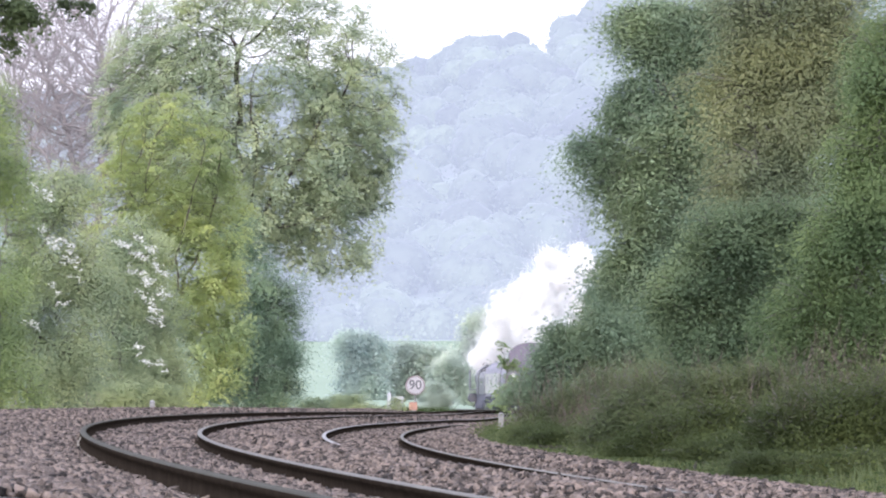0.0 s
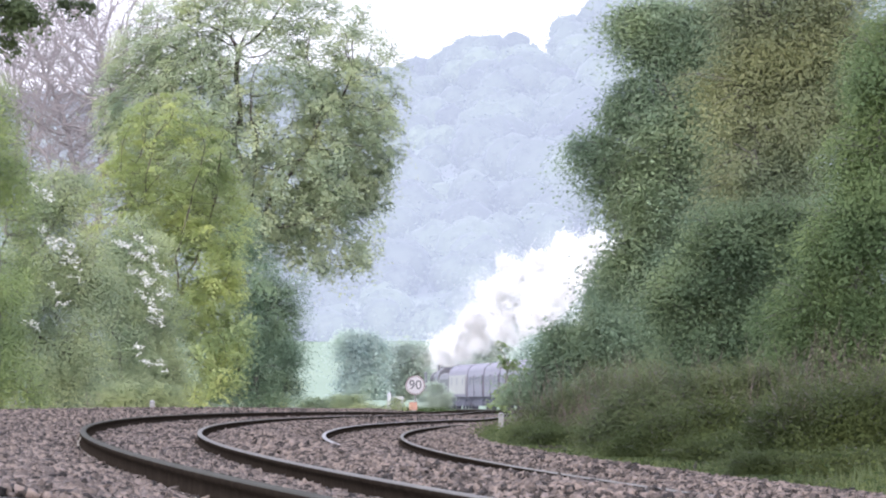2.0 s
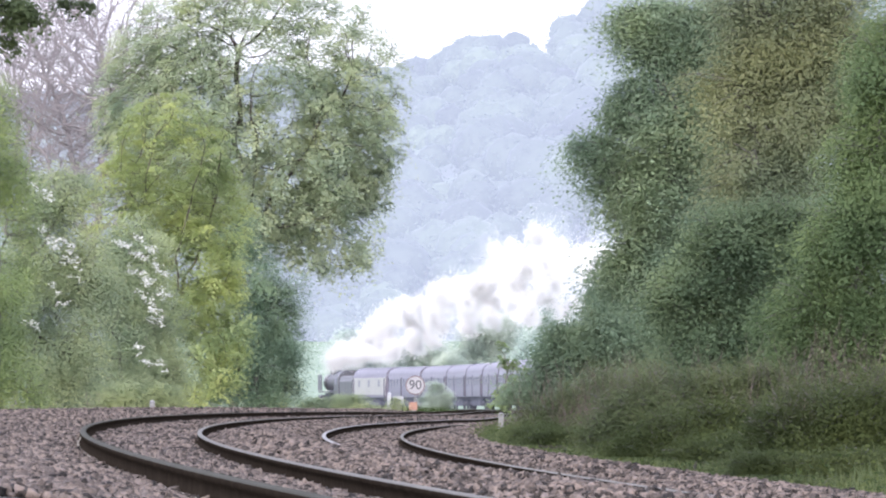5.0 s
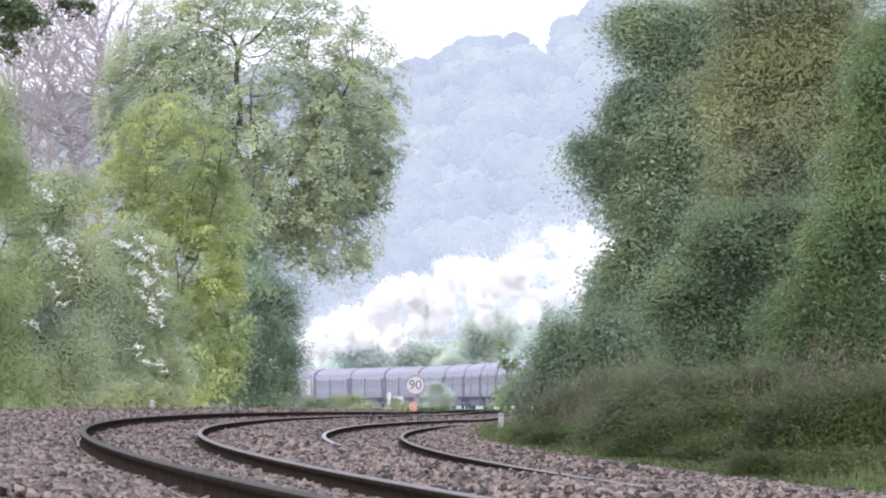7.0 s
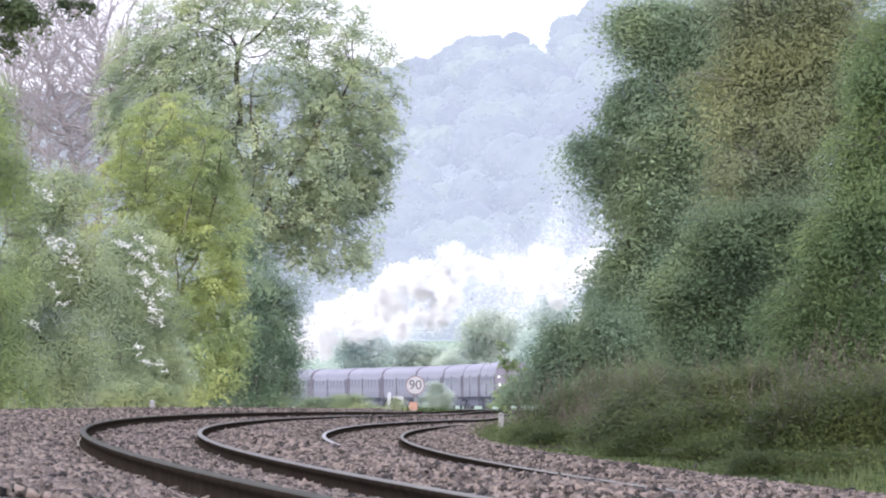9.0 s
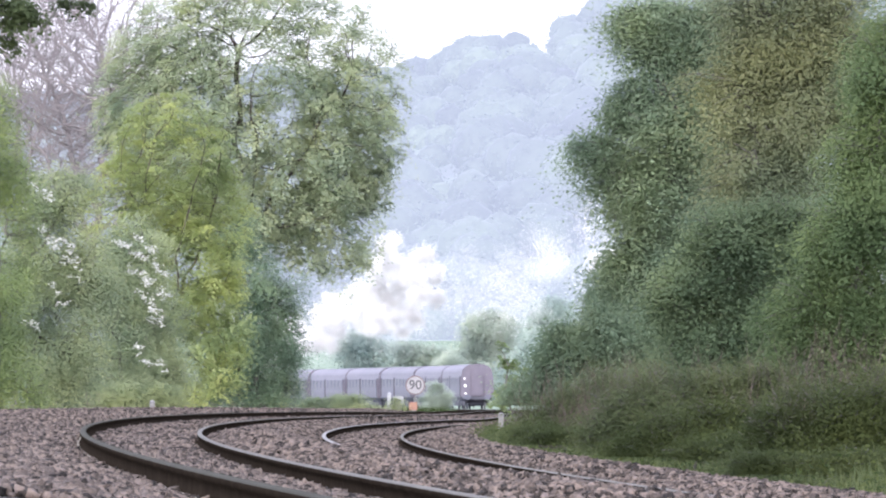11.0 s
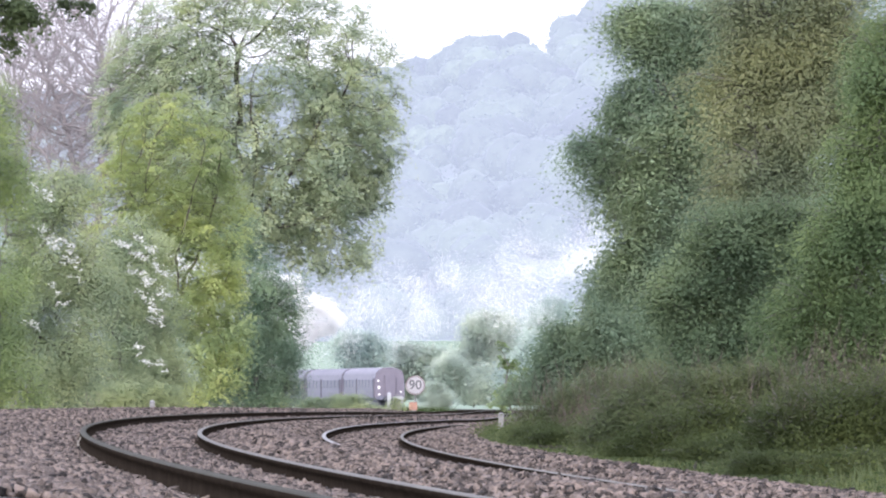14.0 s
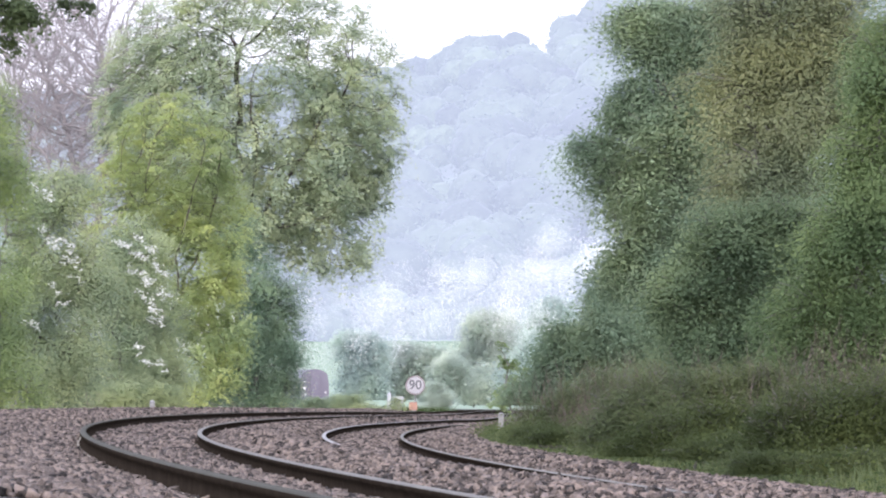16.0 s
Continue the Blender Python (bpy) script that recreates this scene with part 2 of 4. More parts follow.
def leaf_quads(sheet, centres, size, up=0.5, slim=0.8, out=None):
    """A pointed, slightly folded leaf at each centre."""
    n = len(centres)
    nor = unit(n)
    nor[:, 2] = np.abs(nor[:, 2]) + up
    if out is not None:
        nor = nor * 0.75 + out * 0.8
    nor /= np.linalg.norm(nor, axis=1)[:, None]
    a = np.cross(nor, unit(n))
    a /= np.linalg.norm(a, axis=1)[:, None] + 1e-9
    b = np.cross(nor, a)
    s = size * RNG.uniform(0.6, 1.35, (n, 1))
    tip, side = a * s * 0.5, b * s * 0.5 * slim
    v = np.stack([centres - tip * 0.8 + side, centres - tip * 0.8 - side, centres + tip * 1.2], 1).reshape(-1, 3)
    sheet.add(v, np.arange(n * 3).reshape(-1, 3))


def lobe_points(lobes, n, shell=0.55):
    """Clump centres in the outer part of uneven ellipsoids; the larger lobes take more."""
    lobes = np.asarray(lobes, float)
    w = lobes[:, 3] * lobes[:, 5]
    m = max(len(lobes) * 3, n // 9)
    own = RNG.choice(len(lobes), m, p=w / w.sum())
    d = unit(m)
    r = shell + (1 - shell) * RNG.uniform(0, 1, m) ** 0.6
    wob = np.array([noise.noise(Vector(x * 1.6) + Vector((k * 9.1, k * 3.3, 5.0))) for x, k in zip(d, own)])
    r = r * (0.95 + 0.5 * wob + RNG.normal(0, 0.07, m))
    bough = lobes[own, :3] + d * r[:, None] * lobes[own, 3:6]
    reach = lobes[own, 3:6] * np.array([0.20, 0.20, 0.095])
    j = RNG.integers(m, size=n)
    droop = np.abs(RNG.normal(0, 0.03, n)) * lobes[own[j], 5]
    p = bough[j] + RNG.normal(0, 1, (n, 3)) * reach[j]
    p[:, 2] -= droop
    return p, own[j]


def spray_leaves(sheet, cl, out, n_each, clump, size, up=0.5, backing=True):
    """Leaves in flat drooping sprays, one round each point, that face up and outwards."""
    n = len(cl)
    face = 0.75 * out + np.array([0, 0, 0.6]) + 0.5 * unit(n)
    face /= np.linalg.norm(face, axis=1)[:, None] + 1e-9
    u = np.cross(face, unit(n))
    u /= np.linalg.norm(u, axis=1)[:, None] + 1e-9
    w = np.cross(face, u)
    a, r = RNG.uniform(0, 2 * np.pi, (n, n_each)), np.sqrt(RNG.uniform(0, 1, (n, n_each))) * 1.55
    r *= 1 + 0.35 * np.sin(3 * a + RNG.uniform(0, 6, (n, 1))) + RNG.normal(0, 0.12, (n, n_each))
    g = np.stack([r * np.cos(a) * 1.15, r * np.sin(a) * 0.85, RNG.normal(0, 0.2, (n, n_each))], 2) * clump * RNG.uniform(0.55, 1.25, (n, 1, 1))
    p = cl[:, None] + g[..., 0:1] * u[:, None] + g[..., 1:2] * w[:, None] + g[..., 2:3] * face[:, None]
    p[..., 2] -= 0.22 * (g[..., 0] ** 2 + g[..., 1] ** 2) / clump
    p = p.reshape(-1, 3)
    p[:, 2] = np.abs(p[:, 2])
    leaf_quads(sheet, p, size, up, out=1.9 * face.repeat(n_each, 0))
    if backing:                                  # larger leaves added behind each spray, to lighten its dark gaps
        m = max(2, n_each // 6)
        q = cl.repeat(m, 0) - 0.7 * clump * face.repeat(m, 0) + RNG.normal(0, 0.7 * clump, (n * m, 3))
        q[:, 2] = np.abs(q[:, 2])
        leaf_quads(sheet, q, size * 1.5, up, out=2.5 * face.repeat(m, 0))


def skeleton(trunk_pts, goals, step, kill, limbs=0, rounds=140):
    """Wood that grows from the trunk towards the goals, forking on the way; parent of each node."""
    nodes, parent = [np.asarray(p, float) for p in trunk_pts], [-1] + list(range(len(trunk_pts) - 1))
    top = len(nodes) - 1
    far = goals[np.argsort(RNG.uniform(size=len(goals)))]
    chosen = []
    for q in far:                                # main limbs fan out from the fork
        v = (q - nodes[top]) / (np.linalg.norm(q - nodes[top]) + 1e-9)
        if len(chosen) < limbs and all(v @ c < 0.86 for c, _ in chosen) and np.linalg.norm(q - nodes[top]) > 8 * step:
            chosen.append((v, q))
    for v, q in chosen:
        line, at = bend(nodes[top], nodes[top] + (q - nodes[top]) * 0.72, -0.06, max(5, int(np.linalg.norm(q - nodes[top]) * 0.72 / step))), top
        for p in line[1:]:
            nodes.append(p)
            parent.append(at)
            at = len(nodes) - 1
    arr = np.array(nodes)
    half = max(1, (top + 1) * 2 // 3)
    d = np.linalg.norm(goals[:, None] - arr[None, half:], axis=2)
    best, dist = d.argmin(1) + half, d.min(1)
    live = np.ones(len(goals), bool)
    for _ in range(rounds):
        if not live.any():
            break
        v = goals[live] - arr[best[live]]
        v /= np.linalg.norm(v, axis=1)[:, None] + 1e-9
        own, back = np.unique(best[live], return_inverse=True)
        tot = np.zeros((len(own), 3))
        np.add.at(tot, back, v)
        tot /= np.linalg.norm(tot, axis=1)[:, None] + 1e-9
        tot += RNG.normal(0, 0.22, tot.shape)
        tot /= np.linalg.norm(tot, axis=1)[:, None]
        fresh = arr[own] + tot * step
        first = len(arr)
        arr = np.concatenate([arr, fresh])
        parent += list(own)
        e = np.linalg.norm(goals[:, None] - fresh[None], axis=2)
        k = e.argmin(1)
        near = e[np.arange(len(goals)), k]
        closer = near < dist
        best, dist = np.where(closer, k + first, best), np.where(closer, near, dist)
        live &= dist > kill
    return arr, np.array(parent)


def wood_mesh(arr, parent, tip, power, bark, most):
    """Tapered tubes along the wood, thicker the more tips they carry."""
    n = len(arr)
    kids = [[] for _ in range(n)]
    for i, p in enumerate(parent):
        if p >= 0:
            kids[p].append(i)
    tips = np.zeros(n)
    for i in range(n - 1, -1, -1):
        tips[i] = max(tips[i], 1)
        if parent[i] >= 0:
            tips[parent[i]] += tips[i]
    r = np.minimum(tip * tips ** power, most)
    sh = Sheet()
    starts = [(0, None)]
    while starts:
        i, frm = starts.pop()
        chain = [i]
        while kids[chain[-1]]:
            ks = sorted(kids[chain[-1]], key=lambda q: -tips[q])
            starts += [(q, chain[-1]) for q in ks[1:]]
            chain.append(ks[0])
        pts, rad = arr[chain], r[chain]
        if frm is not None:
            pts, rad = np.concatenate([arr[frm][None], pts]), np.concatenate([[rad[0]], rad])
        if len(pts) < 2:
            continue
        soft = pts.copy()
        soft[1:-1] = 0.5 * pts[1:-1] + 0.25 * (pts[:-2] + pts[2:])
        tube(sh, soft, rad, 7 if rad[0] > 0.08 else 4 if rad[0] > 0.03 else 3)
    ends = np.array([i for i in range(n) if not kids[i]])
    return sh.mesh("trunk", [bark], True), ends


def grown_tree(name, label, base, fork, lobes, goals, leaf, per, size, clump, step=0.4, kill=0.55, tip=0.014, power=0.45, most=0.45,
               bark=None, hollow=0.35, gaps=-0.2, group="", twigs=0, limbs=0):
    """A tree whose limbs fork outwards through its crown, with sprays of leaves at the twig ends."""
    root = empty(name, pose(*base), label, "tree", group)
    b = np.asarray(base, float)
    lob = np.asarray(lobes, float)
    w = lob[:, 3] * lob[:, 4] * lob[:, 5]
    pts = []
    while len(pts) < goals:
        lo = lob[RNG.choice(len(lob), p=w / w.sum())]
        q = unit(1)[0] * (hollow + (1 - hollow) * RNG.uniform() ** 0.55)
        p = lo[:3] + q * lo[3:6]
        if noise.noise(Vector(p) * 0.45) > gaps:
            pts.append(p - b)
    pts = np.array(pts)
    stem = bend((0, 0, -0.2), np.asarray(fork, float) - b, 0.0, 8)
    arr, parent = skeleton(stem, pts, step, kill, limbs)
    if twigs:
        tufts = RNG.integers(len(stem), len(arr), twigs)
        side = arr[tufts] + unit(twigs) * RNG.uniform(0.3, 0.8, (twigs, 1)) + [0, 0, 0.12]
        arr, parent = np.concatenate([arr, side]), np.concatenate([parent, tufts])
    me, ends = wood_mesh(arr, parent, tip, power, bark or BARK, most)
    child("trunk", me, root)
    if leaf:
        mid = lob[:, :3].mean(0) - b
        cl = np.concatenate([arr[ends][::3], pts])
        out = (cl - mid) / np.linalg.norm(cl - mid, axis=1).max()
        lv = Sheet()
        spray_leaves(lv, cl, out, per, clump, size, backing=False)
        child("crown", lv.mesh("crown", [LEAF[leaf]]), root)
    return root


def blossom_sprays(lines, depth):
    """Spots along drooping lines of blossom."""
    spots = []
    for x0, z0, x1, z1, n in lines:
        for t in (np.arange(n) + 0.5) / n:
            spots.append((x0 + (x1 - x0) * t + RNG.normal(0, 0.07), depth + RNG.normal(0, 0.1), z0 + (z1 - z0) * t ** 1.3 + RNG.normal(0, 0.06)))
    return spots


def plant(name, label, category, base, lobes, leaf, n_leaf, size, clump=0.5, per=26, trunk=0.25, shell=0.5, up=0.5,
          bark=None, group="", fork=0.45, extra=None, twigs=0.5):
    """A tree or shrub: trunk, limbs to its masses of foliage, twigs to the clumps, leaves round the twigs."""
    root = empty(name, pose(*base), label, category, group)
    b = np.asarray(base, float)
    lobes = np.asarray(lobes, float).copy()
    lobes[:, :3] -= b
    n_leaf, size, clump, per = int(n_leaf * 1.7), size * 0.60, clump * 1.4, int(per * 2.4)
    cl, pick = lobe_points(lobes, max(8, n_leaf // per), shell)
    cl[:, 2] = np.maximum(cl[:, 2], 0.12)
    sh = Sheet()
    top = lobes[:, 2].max()
    big = lobes[lobes[:, 3].argmax()]
    stem = bend((0, 0, -0.2), (big[0] * 0.5, big[1] * 0.5, top * fork), 0.0, 6)
    tube(sh, stem, np.linspace(trunk, trunk * 0.62, 6), 9)
    nodes = [stem[k] for k in range(2, 6)]
    todo = list(range(len(lobes)))
    wood = [stem]
    while todo:                                  # each limb springs from the nearest wood already grown
        d, k, at = min((np.linalg.norm(lobes[k, :3] - q) * (1.0 if q[2] < lobes[k, 2] + 0.5 else 1.5), k, i) for k in todo for i, q in enumerate(nodes))
        todo.remove(k)
        lo = lobes[k]
        limb = bend(nodes[at], lo[:3] + RNG.normal(0, 0.12, 3) * lo[3:6], -0.05, 7)
        near = 1 - min(1.0, np.linalg.norm(nodes[at] - stem[-1]) / (top + 1e-6))
        r0 = trunk * (0.22 + 0.3 * near)
        tube(sh, limb, np.linspace(r0, r0 * 0.45, 7), 6)
        nodes += [limb[3], limb[6]]
        wood.append(limb)
    wood = np.concatenate(wood)
    for c in cl[RNG.uniform(size=len(cl)) < twigs]:
        s = wood[((wood - c) ** 2).sum(1).argmin()]
        tube(sh, bend(s, c, 0.06, 4), [trunk * 0.09, trunk * 0.06, trunk * 0.04, 0.005], 3)
    child("trunk", sh.mesh("trunk", [bark or GREY_BARK], True), root)
    lv = Sheet()
    n_each = n_leaf // len(cl)
    spray_leaves(lv, cl, (cl - lobes[pick, :3]) / lobes[pick, 3:6], n_each, clump, size, up)
    child("crown", lv.mesh("crown", [LEAF[leaf]]), root)
    if extra:
        part_name, kind_of_leaf, spots, per_spot, spread, s2 = extra
        ex = Sheet()
        q = np.asarray(spots, float) - b
        o = RNG.normal(0, 1, (len(q), per_spot, 3)) * np.array([spread, spread, spread * 0.6])
        leaf_quads(ex, (q[:, None] + o).reshape(-1, 3), s2, 0.9)
        child(part_name, ex.mesh(part_name, [LEAF[kind_of_leaf]]), root, "")
    return root


# ---- the line: two tracks that bend right, then left into the valley ----
KY = np.array([20, 40, 60, 80, 100, 125, 150, 175, 200, 225, 250, 275, 300, 325, 345, 395, 451, 492, 550, 610, 652, 683, 704, 725, 745, 756, 776, 830, 900, 1000, 1150.0])
U = KY[:15] - 100
KX = np.concatenate([-3.767 - 0.03937 * U + 0.0005986 * U ** 2 / 2 - 1.4656e-6 * U ** 3 / 6 - 1.424e-8 * U ** 4 / 24,
                     np.array([3.55, 5.2, 7.0, 7.9, 6.6, 4.3, 2.05, -0.2, -3.4, -6.8, -8.75, -12.8, -24.5, -41.5, -70, -118]) - 3.53])


def fit_line(kx, ky):
    """A smooth curve through the knots, sampled every half metre."""
    h = np.diff(kx)
    n = len(kx)
    a, b = np.zeros((n, n)), np.zeros(n)
    a[0, 0] = a[-1, -1] = 1
    for i in range(1, n - 1):
        a[i, i - 1:i + 2] = h[i - 1], 2 * (h[i - 1] + h[i]), h[i]
        b[i] = 6 * ((ky[i + 1] - ky[i]) / h[i] - (ky[i] - ky[i - 1]) / h[i - 1])
    m = np.linalg.solve(a, b)
    y = np.arange(kx[0], kx[-1], 0.5)
    i = np.clip(np.searchsorted(kx, y, side="right") - 1, 0, n - 2)
    d, e = y - kx[i], kx[i + 1] - y
    x = m[i] * e ** 3 / (6 * h[i]) + m[i + 1] * d ** 3 / (6 * h[i]) + (ky[i] / h[i] - m[i] * h[i] / 6) * e + (ky[i + 1] / h[i] - m[i + 1] * h[i] / 6) * d
    return y, x


LY, LX = fit_line(KY, KX)
LS = np.gradient(LX, LY)
SPACING = 3.528
RAILS = {"a_outer": (-0.752, 0.328), "a_inner": (0.752, 0.193), "b_outer": (SPACING - 0.752, 0.013), "b_inner": (SPACING + 0.752, -0.095)}
RISE_Y = np.array([20, 50, 75, 100, 125, 150, 200, 250, 300, 345, 390, 451, 520, 1150.0])
RISE_Z = np.array([-0.14, -0.079, -0.036, 0.0, 0.029, 0.051, 0.073, 0.067, 0.033, -0.02, 0.0, 0.30, 0.31, 0.29])
LEVEL = -0.04                                   # mean rail height of the right-hand track over the datum


def rise(y):
    return np.interp(y, RISE_Y, RISE_Z)


def canted(y):
    return 1 - np.clip((np.asarray(y, float) - 380) / 80, 0, 1)


def on_line(y, off):
    """Place in the plan at that offset to the right of the left-hand track's centre."""
    x, s = np.interp(y, LY, LX), np.interp(y, LY, LS)
    n = 1 / np.sqrt(1 + s * s)
    return x + off * n, y - off * s * n


BED_O = np.array([-8.0, -5.0, -4.2, -3.5, -2.8, -1.8, -1.05, -0.75, 0.0, 0.75, 1.05, 1.55, 2.1, 2.55, 2.78, 3.53, 4.28, 4.6, 5.2, 5.8, 6.6, 9.0])
BED_Z = np.array([-0.4, -0.05, 0.22, 0.42, 0.40, 0.30, 0.17, 0.155, 0.10, 0.025, 0.05, 0.20, 0.12, -0.12, -0.155, -0.21, -0.265, -0.22, -0.10, -0.14, -0.5, -0.7])


def bed_height(y, off):
    k = canted(y)
    heap = 0.13 * np.clip((np.asarray(y, float) - 120) / 40, 0, 1) * np.exp(-((np.asarray(off, float) - 1.75) / 0.45) ** 2)
    return rise(y) - heap + k * np.interp(off, BED_O, BED_Z) + (1 - k) * np.interp(off, [-8, -4, -2.5, 6, 7.5, 9], [-0.7, -0.6, -0.2, -0.2, -0.6, -0.7])


def smooth(a, b, x):
    t = np.clip((x - a) / (b - a), 0, 1)
    return t * t * (3 - 2 * t)


RIDGE_X = np.array([-400, -120, -53, -13, -3.3, 6.4, 14.6, 21.5, 24.3, 30, 41, 72, 150, 400.0])
RIDGE_Z = np.array([55, 68, 75, 77.5, 78.8, 83.6, 86.2, 85.8, 84.4, 88.5, 93, 106, 118, 122.0]) + 0.6


def terrain(x, y):
    x, y = np.asarray(x, float), np.asarray(y, float)
    o = x - np.interp(np.clip(y, 20, 1140), LY, LX)
    side = np.interp(o, [-60, -20, -9, -6, -4, 5, 6.6, 8, 14, 40], [1.2, 0.5, 0.25, -0.1, -0.55, -0.55, -0.3, -0.05, 0.9, 2.6])
    near = side * (1 - smooth(330, 430, y)) + np.minimum(rise(np.clip(y, 20, 1140)), 0.1) * 0.5
    field = 9.6 * smooth(800, 1180, y) * np.clip((y - 780) / 400, 0, 1)
    top = np.interp(x * 1900 / np.maximum(y, 1150), RIDGE_X, RIDGE_Z)
    hill = (top - 9.6) * np.clip((y - 1180) / 740, 0, 1) ** 0.9
    return near + field + np.where(y > 1180, hill, 0)


def grid_mesh(name, gx, gy, zf, mats):
    x, y = np.meshgrid(gx, gy)
    sh = Sheet()
    i = (np.arange(len(gy) - 1)[:, None] * len(gx) + np.arange(len(gx) - 1)[None]).ravel()
    sh.add(np.c_[x.ravel(), y.ravel(), zf(x, y).ravel()], np.c_[i, i + 1, i + 1 + len(gx), i + len(gx)])
    c = sh.f[4][0][:, 0]
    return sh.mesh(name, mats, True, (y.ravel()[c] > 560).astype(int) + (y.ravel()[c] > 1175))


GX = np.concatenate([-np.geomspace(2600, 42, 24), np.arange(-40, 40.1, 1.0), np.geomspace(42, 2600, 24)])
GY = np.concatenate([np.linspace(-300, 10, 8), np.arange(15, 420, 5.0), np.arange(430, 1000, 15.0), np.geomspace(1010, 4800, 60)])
# beyond 1175 m the ground takes the hill's emissive haze colour too
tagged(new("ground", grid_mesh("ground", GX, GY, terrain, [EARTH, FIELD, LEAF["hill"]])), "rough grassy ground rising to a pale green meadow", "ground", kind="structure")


def ballast_bed():
    ys = np.concatenate([np.arange(20, 140, 1.0), np.arange(140, 1140, 5.0)])
    os_ = np.unique(np.concatenate([BED_O, np.arange(-4.6, 6.6, 0.25)]))
    yy, oo = np.meshgrid(ys, os_, indexing="ij")
    x, y = on_line(yy, oo)
    z = bed_height(yy, oo) + np.array([0.02 * noise.noise(Vector((a * 2.2, b * 1.1, 0))) for a, b in zip(x.ravel(), y.ravel())]).reshape(x.shape)
    sh = Sheet()
    n = len(os_)
    i = (np.arange(len(ys) - 1)[:, None] * n + np.arange(n - 1)[None]).ravel()
    sh.add(np.c_[x.ravel(), y.ravel(), z.ravel()], np.c_[i, i + 1, i + 1 + n, i + n])
    return tagged(new("ballast", sh.mesh("ballast", [SHADED_BED], True)), "grey-brown crushed stone track ballast", "ballast", kind="structure")


BALLAST = ballast_bed()


def rail_mesh(off, z, top_mat):
    """A flat-bottomed rail swept along the line."""
    prof = np.array([(-0.036, -0.010), (-0.028, 0.0), (0.028, 0.0), (0.036, -0.010), (0.035, -0.042), (0.010, -0.056), (0.009, -0.128), (0.070, -0.148), (0.070, -0.159),
                     (-0.070, -0.159), (-0.070, -0.148), (-0.009, -0.128), (-0.010, -0.056), (-0.035, -0.042)])
    ys = np.concatenate([np.arange(20, 420, 1.0), np.arange(420, 1140, 6.0)])
    k = canted(ys)
    zz = rise(ys) + k * z + (1 - k) * LEVEL
    v = []
    for po, pz in prof:
        x, y = on_line(ys, off + po)
        v.append(np.c_[x, y, zz + pz])
    v = np.stack(v, 1).reshape(-1, 3)
    n, j = len(prof), np.arange(len(prof))
    f = np.concatenate([np.c_[i * n + j, i * n + (j + 1) % n, (i + 1) * n + (j + 1) % n, (i + 1) * n + j] for i in range(len(ys) - 1)])
    sh = Sheet()
    sh.add(v, f)
    slots = np.tile((j < 3).astype(int), len(ys) - 1)
    return sh.mesh("rail", [RAIL_WEB, top_mat], False, slots)


def railway_track(keys, label, tops):
    root = empty("railway_track", pose(0, 0, 0), label, "railway track", "tracks", "structure")
    for key, top_mat in zip(keys, tops):
        child("rail", rail_mesh(*RAILS[key], top_mat), root)
    mid = (RAILS[keys[0]][0] + RAILS[keys[1]][0]) / 2
    z0, z1 = RAILS[keys[0]][1], RAILS[keys[1]][1]
    bm = bmesh.new()
    box(bm, -1.25, 1.25, -0.13, 0.13, -0.2, 0.0, 0.02)
    for e in (-0.752, 0.752):
        box(bm, e - 0.13, e + 0.13, -0.06, 0.06, -0.005, 0.03, 0.01)
    me = bpy.data.meshes.new("sleeper")
    bm.to_mesh(me)
    bm.free()
    me.materials.append(CONCRETE)
    for y in np.arange(32, 110, 0.7):
        x, yy = on_line(y, mid)
        ob = child("sleeper", me, root)
        ob.matrix_basis = pose(x, yy, (z0 + z1) / 2 + float(rise(y)) - 0.172, 0, math.degrees(math.atan2(z0 - z1, 1.504)), -math.degrees(math.atan(np.interp(y, LY, LS))))
    return root


railway_track(("a_outer", "a_inner"), "curved steel railway track with dark rusty rails", (RAIL_TOP_DULL, RAIL_TOP_WORN))
railway_track(("b_outer", "b_inner"), "curved steel railway track with polished rail heads", (RAIL_TOP, RAIL_TOP_WORN))


# ---- far wooded hill ----
def icosphere(level):
    bm = bmesh.new()
    bmesh.ops.create_icosphere(bm, subdivisions=level, radius=1)
    v = np.array([p.co[:] for p in bm.verts])
    f = np.array([[p.index for p in t.verts] for t in bm.faces])
    bm.free()
    return v, f


def far_wood():
    iv, jf = icosphere(2)
    sh = Sheet()
    n = 0
    while n < 1050:
        y = 1182 + (20 * RNG.uniform() if n % 9 == 0 else 760 * RNG.uniform() ** 0.8)
        x = RNG.uniform(-0.085, 0.062) * y
        z = float(terrain(x, y))
        r = RNG.uniform(3.8, 7.4) * (0.85 + 0.4 * noise.noise(Vector((x * 0.03, y * 0.03, 2))))
        h = r * RNG.uniform(0.8, 1.1)
        d = iv * (0.84 + 0.22 * np.array([noise.noise(Vector(p) * 1.8 + Vector((n * 3.1, 0, 0))) + 0.6 * noise.noise(Vector(p) * 4.5 + Vector((n * 3.1, 0, 0))) for p in iv]))[:, None]
        sh.add(d * [r, r, h] + [x, y, z + h * 0.45], jf)
        k = int(60 + 26 * r)
        u = unit(k)
        u[:, 1] = -np.abs(u[:, 1])
        c = u * RNG.uniform(0.78, 1.02, (k, 1)) * [r, r, h] + [x, y, z + h * 0.45]
        leaf_quads(sh, c, 0.75, 0.3, 0.9, u * 1.2)
        n += 1
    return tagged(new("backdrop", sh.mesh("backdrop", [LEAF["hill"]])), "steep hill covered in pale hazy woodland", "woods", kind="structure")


far_wood()
